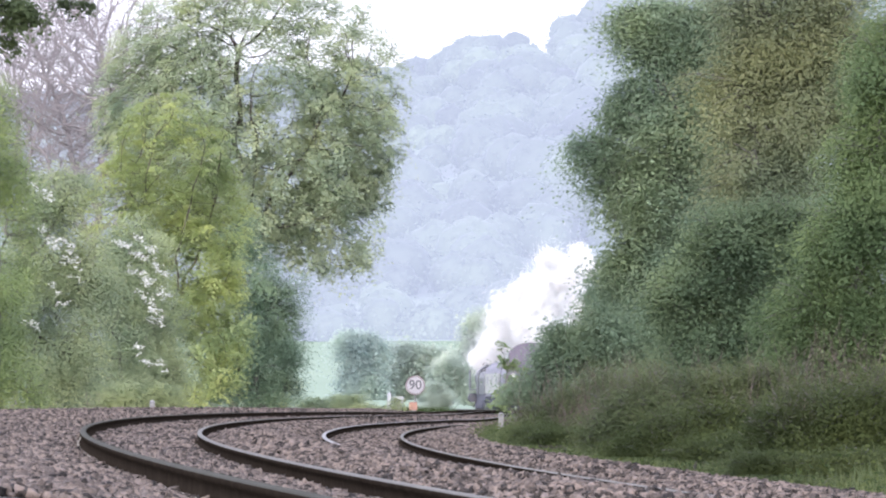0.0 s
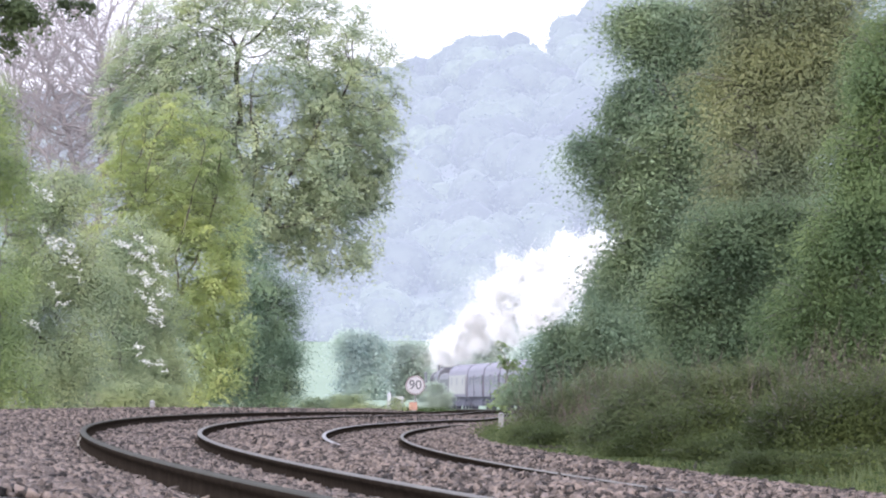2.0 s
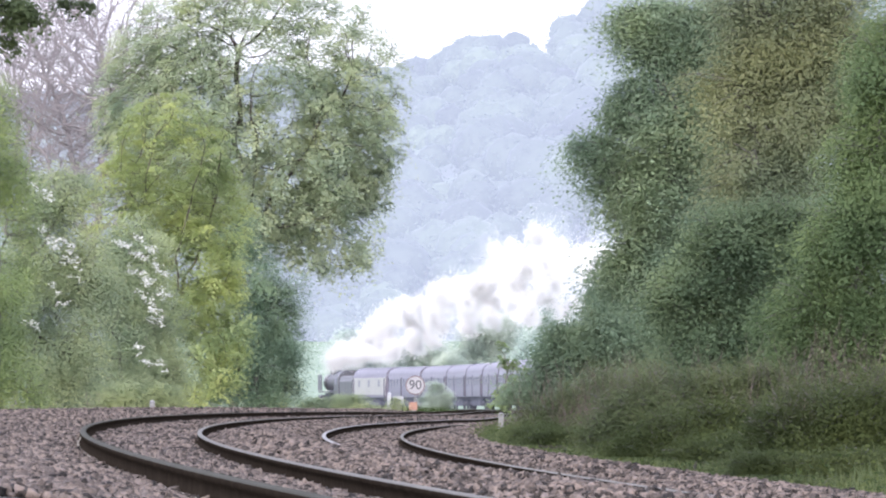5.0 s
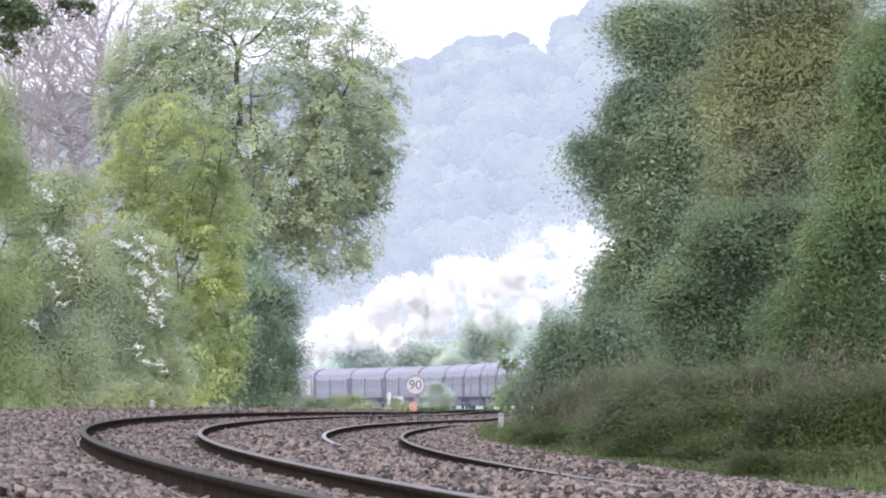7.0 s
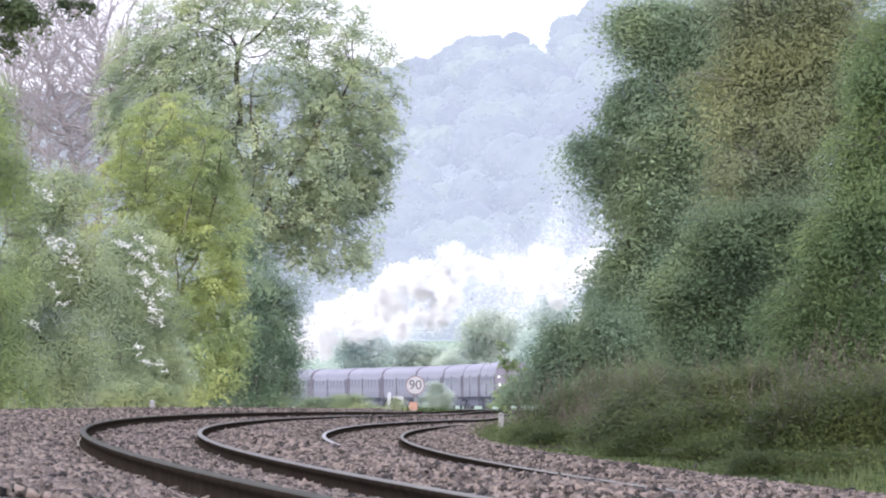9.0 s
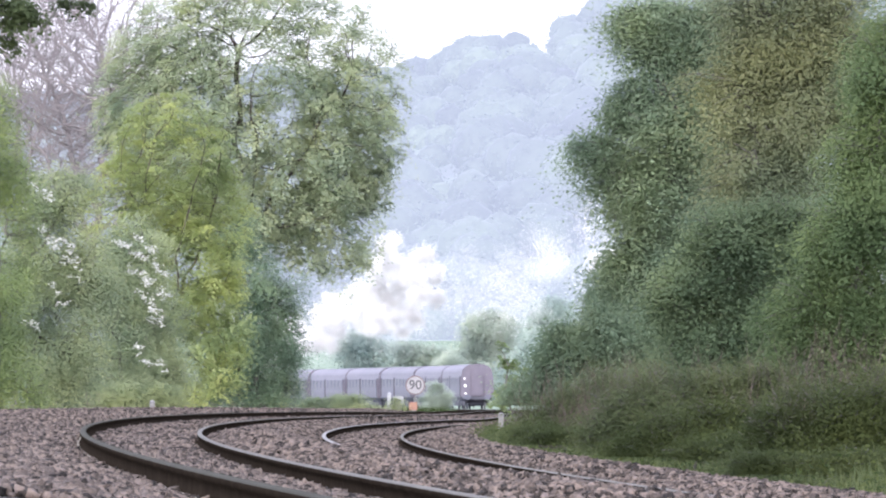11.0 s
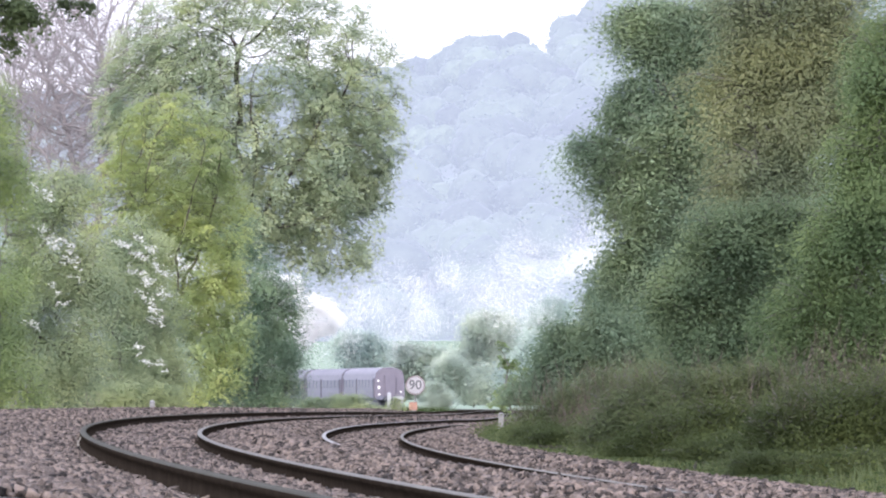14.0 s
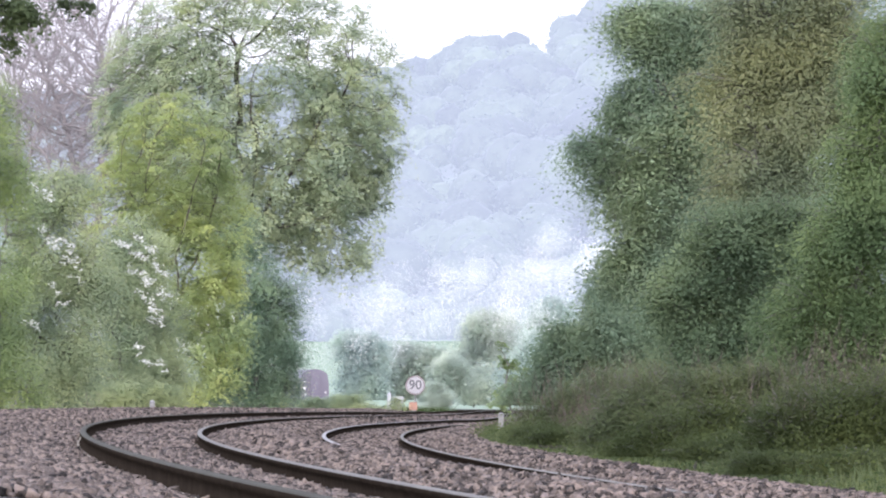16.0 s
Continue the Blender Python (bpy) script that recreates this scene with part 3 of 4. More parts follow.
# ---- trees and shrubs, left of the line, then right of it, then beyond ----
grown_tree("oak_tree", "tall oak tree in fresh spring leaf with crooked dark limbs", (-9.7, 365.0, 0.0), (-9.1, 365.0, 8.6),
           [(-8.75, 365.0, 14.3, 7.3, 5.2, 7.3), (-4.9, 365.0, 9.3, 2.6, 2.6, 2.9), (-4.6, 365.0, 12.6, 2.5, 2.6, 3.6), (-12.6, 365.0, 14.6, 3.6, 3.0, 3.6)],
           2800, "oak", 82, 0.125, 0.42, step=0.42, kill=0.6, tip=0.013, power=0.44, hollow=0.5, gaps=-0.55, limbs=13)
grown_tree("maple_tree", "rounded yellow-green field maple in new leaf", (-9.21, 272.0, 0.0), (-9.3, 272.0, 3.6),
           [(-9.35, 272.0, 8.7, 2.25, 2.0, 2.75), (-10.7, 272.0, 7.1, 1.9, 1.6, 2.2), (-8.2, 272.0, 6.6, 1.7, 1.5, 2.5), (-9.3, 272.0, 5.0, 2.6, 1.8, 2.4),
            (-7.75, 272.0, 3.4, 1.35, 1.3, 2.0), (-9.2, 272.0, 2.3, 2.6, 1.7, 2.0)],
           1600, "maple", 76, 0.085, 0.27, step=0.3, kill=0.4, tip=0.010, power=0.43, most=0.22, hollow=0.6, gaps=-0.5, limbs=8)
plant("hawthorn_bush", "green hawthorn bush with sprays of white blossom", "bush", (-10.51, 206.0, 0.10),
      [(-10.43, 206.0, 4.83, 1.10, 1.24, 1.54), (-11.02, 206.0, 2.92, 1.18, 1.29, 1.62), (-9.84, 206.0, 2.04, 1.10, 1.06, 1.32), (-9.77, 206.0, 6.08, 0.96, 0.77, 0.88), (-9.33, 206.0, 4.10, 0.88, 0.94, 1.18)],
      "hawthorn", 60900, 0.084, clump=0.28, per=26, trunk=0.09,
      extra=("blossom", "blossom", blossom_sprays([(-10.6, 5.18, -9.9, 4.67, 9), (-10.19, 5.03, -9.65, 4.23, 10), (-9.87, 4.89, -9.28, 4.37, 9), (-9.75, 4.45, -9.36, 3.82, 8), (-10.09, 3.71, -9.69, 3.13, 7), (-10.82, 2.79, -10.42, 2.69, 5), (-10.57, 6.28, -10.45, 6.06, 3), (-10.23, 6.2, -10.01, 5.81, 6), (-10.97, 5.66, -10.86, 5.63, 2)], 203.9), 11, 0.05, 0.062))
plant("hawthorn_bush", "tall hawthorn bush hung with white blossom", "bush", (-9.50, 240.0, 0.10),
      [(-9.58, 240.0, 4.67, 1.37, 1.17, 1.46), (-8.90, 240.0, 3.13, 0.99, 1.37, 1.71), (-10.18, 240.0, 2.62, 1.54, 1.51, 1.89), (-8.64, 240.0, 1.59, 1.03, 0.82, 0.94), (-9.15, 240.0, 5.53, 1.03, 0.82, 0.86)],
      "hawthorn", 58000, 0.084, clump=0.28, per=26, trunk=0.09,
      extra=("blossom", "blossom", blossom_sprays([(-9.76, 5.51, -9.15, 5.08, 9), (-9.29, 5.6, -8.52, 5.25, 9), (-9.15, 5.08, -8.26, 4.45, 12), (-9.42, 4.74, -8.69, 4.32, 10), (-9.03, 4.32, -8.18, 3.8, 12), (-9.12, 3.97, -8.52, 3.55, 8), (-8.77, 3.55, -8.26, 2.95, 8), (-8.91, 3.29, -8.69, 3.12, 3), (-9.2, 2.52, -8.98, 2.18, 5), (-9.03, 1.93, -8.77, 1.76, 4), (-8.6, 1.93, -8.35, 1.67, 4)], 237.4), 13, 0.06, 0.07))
plant("hazel_bush", "bright green hazel bush beside the ballast", "bush", (-10.47, 187.0, 0.20),
      [(-10.74, 187.0, 6.98, 0.80, 1.39, 1.74), (-10.37, 187.0, 4.17, 0.67, 1.39, 1.74), (-10.61, 187.0, 1.90, 1.00, 1.12, 1.40), (-10.27, 187.0, 5.78, 0.51, 0.85, 1.07), (-9.80, 187.0, 0.97, 0.53, 0.43, 0.53)],
      "lush", 43500, 0.068, clump=0.24, per=26, trunk=0.08)
plant("ivy_clad_tree", "dark ivy-clad thorn standing under an oak", "tree", (-7.92, 332.0, 0.00),
      [(-8.16, 332.0, 6.59, 1.38, 1.61, 2.02), (-7.45, 332.0, 4.81, 1.54, 1.52, 1.90), (-7.64, 332.0, 3.63, 1.66, 1.71, 2.13), (-7.56, 332.0, 2.20, 1.90, 1.52, 1.66), (-6.62, 332.0, 1.25, 0.95, 0.76, 0.83), (-8.75, 332.0, 2.44, 1.42, 1.61, 2.02), (-8.44, 332.0, 8.13, 0.90, 1.04, 1.30), (-6.73, 332.0, 3.39, 0.83, 1.14, 1.42)],
      "dark", 60900, 0.104, clump=0.3, per=26, trunk=0.16)
plant("holly_bush", "low green holly bush by the ballast shoulder", "bush", (-10.00, 338.0, 0.10),
      [(-9.75, 338.0, 2.23, 1.69, 1.35, 1.45), (-8.31, 338.0, 1.51, 1.45, 1.16, 0.97), (-10.96, 338.0, 1.27, 1.45, 1.16, 0.77), (-6.86, 338.0, 1.15, 0.85, 0.68, 0.68)],
      "hawthorn", 23200, 0.088, clump=0.3, trunk=0.07)
plant("elder_bush", "leafy elder and nettle growth under the trees", "bush", (-10.27, 238.0, 0.10),
      [(-11.29, 238.0, 1.07, 1.02, 0.82, 0.58), (-9.93, 238.0, 1.07, 1.02, 0.82, 0.58), (-8.57, 238.0, 0.97, 0.68, 0.54, 0.44)],
      "hawthorn", 29000, 0.076, clump=0.24, trunk=0.05)
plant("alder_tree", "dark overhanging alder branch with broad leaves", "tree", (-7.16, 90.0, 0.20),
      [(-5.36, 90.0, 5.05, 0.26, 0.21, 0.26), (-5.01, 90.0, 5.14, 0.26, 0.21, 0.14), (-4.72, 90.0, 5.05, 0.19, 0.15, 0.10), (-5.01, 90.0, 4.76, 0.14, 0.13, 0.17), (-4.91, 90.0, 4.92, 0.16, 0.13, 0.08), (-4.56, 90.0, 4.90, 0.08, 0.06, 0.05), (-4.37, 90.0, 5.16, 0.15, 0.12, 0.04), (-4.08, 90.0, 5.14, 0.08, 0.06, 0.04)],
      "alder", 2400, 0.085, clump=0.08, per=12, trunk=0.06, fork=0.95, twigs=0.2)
plant("bramble_bush", "low bramble scrub at the edge of the ballast", "bush", (-4.71, 402.0, 0.10),
      [(-6.6, 402.0, 0.62, 0.85, 0.60, 0.40), (-5.28, 402.0, 0.72, 0.95, 0.74, 0.46), (-3.99, 402.0, 0.70, 0.98, 0.78, 0.42), (-2.70, 402.0, 0.62, 0.75, 0.60, 0.30)],
      "hawthorn", 13050, 0.096, clump=0.22, trunk=0.03)
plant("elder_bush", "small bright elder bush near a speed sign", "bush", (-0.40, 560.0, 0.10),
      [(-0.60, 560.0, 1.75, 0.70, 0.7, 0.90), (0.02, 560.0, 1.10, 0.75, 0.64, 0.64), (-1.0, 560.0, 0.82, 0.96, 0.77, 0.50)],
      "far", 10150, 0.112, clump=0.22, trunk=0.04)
plant("sycamore_tree", "tall blue-green sycamore tree beside the line", "tree", (5.90, 170.0, 0.90),
      [(4.63, 170.0, 8.65, 0.91, 0.73, 0.91), (3.96, 170.0, 8.95, 0.36, 0.34, 0.42), (4.87, 170.0, 7.01, 1.15, 0.92, 1.09), (4.02, 170.0, 7.01, 0.55, 0.44, 0.55), (3.29, 170.0, 6.04, 0.55, 0.44, 0.49), (3.96, 170.0, 5.43, 0.79, 0.63, 0.79), (5.05, 170.0, 5.06, 1.34, 1.07, 1.09), (4.50, 170.0, 3.91, 0.97, 0.78, 0.79), (3.84, 170.0, 3.49, 0.58, 0.47, 0.55), (5.90, 170.0, 8.59, 1.09, 0.87, 0.97), (6.02, 170.0, 6.64, 1.09, 0.87, 1.09), (6.27, 170.0, 4.46, 1.09, 0.87, 1.09)],
      "blue", 113100, 0.100, clump=0.3, per=26, trunk=0.26)
plant("thorn_bush", "dense blackthorn bush on the cutting side", "bush", (4.29, 190.0, 0.60),
      [(3.95, 190.0, 2.94, 0.46, 0.46, 0.57), (3.37, 190.0, 2.06, 0.49, 0.46, 0.57), (2.73, 190.0, 1.18, 0.49, 0.39, 0.43), (4.29, 190.0, 2.20, 0.95, 0.76, 0.95), (4.70, 190.0, 3.01, 1.22, 0.98, 1.09), (5.37, 190.0, 1.65, 1.22, 0.98, 1.09), (3.47, 190.0, 0.97, 0.95, 0.76, 0.61), (2.55, 190.0, 1.75, 0.35, 0.34, 0.40), (2.15, 190.0, 1.1, 0.32, 0.3, 0.36), (1.8, 190.0, 0.75, 0.28, 0.26, 0.3), (1.95, 190.0, 1.3, 0.22, 0.2, 0.26), (2.8, 190.0, 2.3, 0.35, 0.34, 0.40)],
      "blue", 66700, 0.096, clump=0.26, trunk=0.1)
plant("field_oak", "olive-brown young oak just coming into leaf", "tree", (6.16, 140.0, 0.90),
      [(6.01, 140.0, 7.18, 1.05, 0.84, 0.85), (5.36, 140.0, 6.08, 0.85, 0.68, 0.80), (6.46, 140.0, 5.78, 1.00, 0.80, 0.95), (5.66, 140.0, 4.88, 1.05, 0.84, 0.75), (6.96, 140.0, 6.98, 0.90, 0.72, 0.80), (6.16, 140.0, 7.98, 1.40, 1.12, 0.60)],
      "olive", 58000, 0.080, clump=0.26, trunk=0.2)
plant("hedge_maple", "fresh green maple leaning towards the track", "tree", (6.05, 112.0, 0.60),
      [(5.77, 112.0, 2.90, 0.76, 0.61, 0.68), (6.09, 112.0, 3.94, 0.56, 0.70, 0.88), (5.37, 112.0, 1.86, 0.80, 0.64, 0.68), (6.09, 112.0, 1.54, 0.72, 0.70, 0.88), (4.93, 112.0, 0.90, 0.64, 0.51, 0.56), (5.81, 112.0, 0.46, 0.88, 0.70, 0.56), (6.25, 112.0, 5.38, 0.48, 0.77, 0.96)],
      "bright", 92800, 0.064, clump=0.2, trunk=0.12)
plant("hazel_hedge", "dense dark green hazel thicket on the bank", "bush", (4.90, 128.0, 0.50),
      [(4.72, 128.0, 3.23, 0.87, 0.69, 0.69), (4.99, 128.0, 2.22, 0.91, 0.73, 0.73), (4.35, 128.0, 1.68, 0.82, 0.66, 0.73), (5.27, 128.0, 1.31, 0.82, 0.66, 0.64), (4.35, 128.0, 0.76, 0.73, 0.59, 0.50), (5.63, 128.0, 3.32, 0.82, 0.66, 0.73), (3.99, 128.0, 2.41, 0.73, 0.59, 0.73)],
      "hedge", 84100, 0.072, clump=0.22, trunk=0.1)
plant("bramble_thicket", "brown bramble and nettle thicket along the bank foot", "bush", (2.96, 150.0, 0.10),
      [(2.31, 150.0, 0.52, 0.54, 0.43, 0.41), (3.06, 150.0, 0.74, 0.80, 0.64, 0.59), (3.71, 150.0, 0.57, 0.86, 0.69, 0.64), (1.56, 150.0, 0.36, 0.32, 0.26, 0.28), (4.46, 150.0, 0.90, 0.75, 0.60, 0.64)],
      "brush", 37700, 0.060, clump=0.2, trunk=0.03, per=18, twigs=1.0)
plant("bramble_thicket", "green-brown bramble thicket above the ballast", "bush", (3.98, 108.0, 0.10),
      [(3.21, 108.0, 0.23, 0.66, 0.52, 0.39), (3.90, 108.0, 0.23, 0.69, 0.56, 0.42), (4.60, 108.0, 0.08, 0.69, 0.56, 0.39), (5.37, 108.0, -0.15, 0.69, 0.56, 0.35)],
      "brush", 37700, 0.048, clump=0.17, trunk=0.025, per=18, twigs=1.0)
plant("bramble_thicket", "low green nettles and brambles spilling onto the ballast", "bush", (3.97, 86.0, 0.00),
      [(3.35, 86.0, 0.06, 0.43, 0.34, 0.25), (3.97, 86.0, 0.00, 0.49, 0.39, 0.29), (4.58, 86.0, 0.00, 0.49, 0.39, 0.37), (2.80, 86.0, 0.06, 0.31, 0.25, 0.17), (4.77, 86.0, 0.46, 0.37, 0.29, 0.37)],
      "nettle", 43500, 0.040, clump=0.14, trunk=0.02, per=18)
plant("bramble_thicket", "low mixed weeds along the bank foot", "bush", (2.36, 124.0, 0.00),
      [(2.98, 124.0, 0.00, 0.62, 0.50, 0.27), (2.18, 124.0, 0.00, 0.53, 0.43, 0.21), (1.47, 124.0, 0.14, 0.44, 0.35, 0.19), (3.68, 124.0, -0.13, 0.53, 0.43, 0.23)],
      "nettle", 26100, 0.052, clump=0.15, trunk=0.02, per=18)
plant("bramble_thicket", "nettles and cow parsley at the edge of the ballast", "bush", (3.69, 80.0, -0.10),
      [(3.21, 80.0, -0.05, 0.29, 0.23, 0.14), (3.69, 80.0, -0.11, 0.40, 0.32, 0.16), (4.32, 80.0, -0.13, 0.46, 0.37, 0.26)],
      "nettle", 29000, 0.036, clump=0.11, trunk=0.015, per=18)
plant("bramble_thicket", "dense green nettle and bramble growth on the bank", "bush", (2.92, 92.0, 0.0),
      [(2.6, 92.0, 0.26, 0.38, 0.34, 0.32), (3.13, 92.0, 0.39, 0.42, 0.38, 0.36), (3.59, 92.0, 0.26, 0.42, 0.38, 0.36), (3.06, 92.0, 0.06, 0.30, 0.27, 0.26), (2.21, 92.0, 0.06, 0.25, 0.23, 0.21)],
      "nettle", 26000, 0.042, clump=0.14, trunk=0.02, per=18, twigs=0.8)
plant("bramble_thicket", "tall green bramble thicket beside the ballast", "bush", (3.98, 82.0, 0.0),
      [(3.55, 82.0, 0.35, 0.42, 0.38, 0.36), (3.96, 82.0, 0.53, 0.50, 0.45, 0.42), (4.43, 82.0, 0.59, 0.50, 0.45, 0.42), (3.78, 82.0, 0.06, 0.32, 0.29, 0.27), (4.25, 82.0, 0.12, 0.36, 0.32, 0.31), (3.26, 82.0, 0.0, 0.22, 0.20, 0.19), (4.6, 82.0, 0.23, 0.40, 0.36, 0.34)],
      "nettle", 38000, 0.038, clump=0.13, trunk=0.02, per=18, twigs=0.8)
plant("bramble_thicket", "brown bramble stems and young leaves on the bank", "bush", (3.01, 100.0, 0.0),
      [(2.26, 100.0, 0.58, 0.50, 0.45, 0.42), (2.97, 100.0, 0.73, 0.50, 0.45, 0.42), (3.61, 100.0, 0.8, 0.50, 0.45, 0.42), (4.26, 100.0, 0.8, 0.50, 0.45, 0.42), (1.97, 100.0, 0.23, 0.30, 0.27, 0.26)],
      "brush", 26000, 0.044, clump=0.16, trunk=0.02, per=18, twigs=1.0)
plant("bramble_thicket", "low nettles at the foot of the bank", "bush", (2.19, 120.0, 0.0),
      [(1.51, 120.0, -0.02, 0.22, 0.20, 0.19), (1.94, 120.0, -0.02, 0.26, 0.23, 0.22), (2.45, 120.0, -0.11, 0.26, 0.23, 0.22), (2.88, 120.0, -0.19, 0.24, 0.22, 0.20)],
      "nettle", 14000, 0.045, clump=0.14, trunk=0.02, per=18, twigs=0.6)
plant("ash_tree", "shaded ash tree in the wood behind the bank", "tree", (9.46, 215.0, 1.50),
      [(6.85, 215.0, 10.08, 1.69, 1.35, 1.69), (9.46, 215.0, 10.08, 2.00, 1.60, 1.84), (11.61, 215.0, 10.08, 1.69, 1.47, 1.84), (7.16, 215.0, 6.55, 1.84, 1.47, 1.84), (9.46, 215.0, 6.55, 1.84, 1.47, 1.84), (11.61, 215.0, 6.55, 1.54, 1.47, 1.84), (7.92, 215.0, 3.17, 1.84, 1.47, 1.69), (10.69, 215.0, 3.17, 1.84, 1.47, 1.69)],
      "blue", 49300, 0.192, clump=0.5, trunk=0.3)
plant("ash_sapling", "slender ash sapling with few leaves", "sapling", (1.94, 230.0, 0.00),
      [(1.64, 230.0, 2.29, 0.20, 0.16, 0.16), (1.87, 230.0, 1.87, 0.26, 0.21, 0.20), (1.58, 230.0, 1.63, 0.20, 0.16, 0.16), (2.20, 230.0, 1.63, 0.30, 0.24, 0.23), (1.91, 230.0, 1.05, 0.36, 0.34, 0.43), (1.58, 230.0, 0.64, 0.23, 0.24, 0.30)],
      "lush", 420, 0.19, clump=0.10, trunk=0.04, per=5, twigs=1.0, fork=0.8)
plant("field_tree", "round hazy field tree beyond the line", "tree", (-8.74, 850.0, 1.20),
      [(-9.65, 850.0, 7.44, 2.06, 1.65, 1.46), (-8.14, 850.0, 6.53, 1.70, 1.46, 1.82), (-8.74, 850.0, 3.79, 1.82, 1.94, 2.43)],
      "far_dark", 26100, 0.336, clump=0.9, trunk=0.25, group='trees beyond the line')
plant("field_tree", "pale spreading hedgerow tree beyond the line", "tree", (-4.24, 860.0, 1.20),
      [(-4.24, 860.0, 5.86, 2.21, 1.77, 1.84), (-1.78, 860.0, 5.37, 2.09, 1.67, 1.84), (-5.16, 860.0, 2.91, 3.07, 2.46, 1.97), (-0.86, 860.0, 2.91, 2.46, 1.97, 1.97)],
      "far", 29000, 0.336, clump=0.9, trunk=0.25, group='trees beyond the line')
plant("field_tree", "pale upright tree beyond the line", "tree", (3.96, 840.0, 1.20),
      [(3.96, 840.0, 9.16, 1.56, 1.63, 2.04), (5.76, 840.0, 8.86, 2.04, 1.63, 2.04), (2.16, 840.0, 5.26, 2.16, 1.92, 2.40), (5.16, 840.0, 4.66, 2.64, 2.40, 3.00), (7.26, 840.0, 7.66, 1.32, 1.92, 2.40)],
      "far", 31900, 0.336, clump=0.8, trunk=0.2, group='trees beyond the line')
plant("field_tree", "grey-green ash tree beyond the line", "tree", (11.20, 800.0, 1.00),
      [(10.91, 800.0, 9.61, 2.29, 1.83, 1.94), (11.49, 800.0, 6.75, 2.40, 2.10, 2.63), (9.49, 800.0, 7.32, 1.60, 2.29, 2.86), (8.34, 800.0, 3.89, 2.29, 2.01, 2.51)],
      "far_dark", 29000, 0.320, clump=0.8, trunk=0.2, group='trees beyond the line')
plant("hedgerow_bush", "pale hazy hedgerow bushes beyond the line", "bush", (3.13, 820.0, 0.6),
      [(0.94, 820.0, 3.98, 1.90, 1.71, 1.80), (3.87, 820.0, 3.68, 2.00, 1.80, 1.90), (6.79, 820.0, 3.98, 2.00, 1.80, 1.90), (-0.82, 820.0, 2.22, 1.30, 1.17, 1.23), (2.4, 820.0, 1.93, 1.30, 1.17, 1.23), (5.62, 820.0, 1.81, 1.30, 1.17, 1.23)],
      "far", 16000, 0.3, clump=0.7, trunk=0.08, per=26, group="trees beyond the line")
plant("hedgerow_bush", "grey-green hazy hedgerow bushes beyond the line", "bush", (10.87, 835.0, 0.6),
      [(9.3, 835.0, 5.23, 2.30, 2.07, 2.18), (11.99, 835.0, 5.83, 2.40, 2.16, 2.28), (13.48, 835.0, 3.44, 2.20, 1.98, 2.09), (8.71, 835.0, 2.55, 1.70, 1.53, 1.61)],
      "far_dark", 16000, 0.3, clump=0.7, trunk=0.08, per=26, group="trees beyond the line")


# ---- bare tree, dry stalks, grass ----
grown_tree("bare_tree", "bare pale-twigged tree not yet in leaf", (-18.6, 410.0, 0.0), (-18.3, 410.0, 9.0),
           [(-18.8, 410.0, 17.2, 5.6, 4.0, 7.0), (-16.2, 410.0, 14.0, 2.6, 2.4, 4.5)], 3500, "", 0, 0, 0, step=0.3, kill=0.3, tip=0.011, power=0.33, most=0.3,
           bark=TWIG, hollow=0.15, gaps=-0.35, twigs=9000, limbs=14)
grown_tree("bare_tree", "bare pale-twigged tree not yet in leaf", (-23.2, 428.0, 0.0), (-22.8, 428.0, 9.0),
           [(-22.4, 428.0, 16.8, 5.0, 4.0, 7.0)], 2500, "", 0, 0, 0, step=0.3, kill=0.3, tip=0.011, power=0.33, most=0.3, bark=TWIG, hollow=0.15, gaps=-0.35, twigs=5000, limbs=12)


def stalks(name, label, category, y0, y1, o0, o1, count, tall, mat, lean=0.25, thick=0.008, branch=2):
    sh = Sheet()
    for _ in range(count):
        y, o = RNG.uniform(y0, y1), RNG.uniform(o0, o1)
        x, yy = on_line(y, o)
        z = float(terrain(x, yy))
        h = tall * RNG.uniform(0.5, 1.1)
        tip = np.array([x, yy, z]) + np.array([RNG.normal(0, lean), RNG.normal(0, lean), 1]) * h
        p = bend((x, yy, z - 0.05), tip, 0.0, 4)
        tube(sh, p, np.linspace(thick, thick * 0.4, 4), 3)
        for _ in range(branch):
            s = p[RNG.integers(1, 4)]
            tube(sh, bend(s, s + (unit(1)[0] * 0.5 + [0, 0, 0.5]) * h * 0.4, 0, 3), [thick * 0.6, thick * 0.4, thick * 0.2], 3)
    return tagged(new(name, sh.mesh(name, [mat])), label, category, kind="stuff")


stalks("brush_stems", "bare brown bramble and willowherb stems on the bank", "stems", 88, 205, 6.9, 10.0, 1100, 1.15, BROWN_TWIG, thick=0.006, branch=3)
stalks("brush_stems", "dry brown stems and bramble canes at the bank foot", "stems", 92, 140, 6.6, 8.2, 420, 0.7, BROWN_TWIG, thick=0.004, branch=3)
stalks("dry_stalks", "dry pale stalks at the edge of the ballast", "stalks", 190, 300, -8.0, -5.2, 520, 0.85, LEAF["dry"], lean=0.3, thick=0.007)


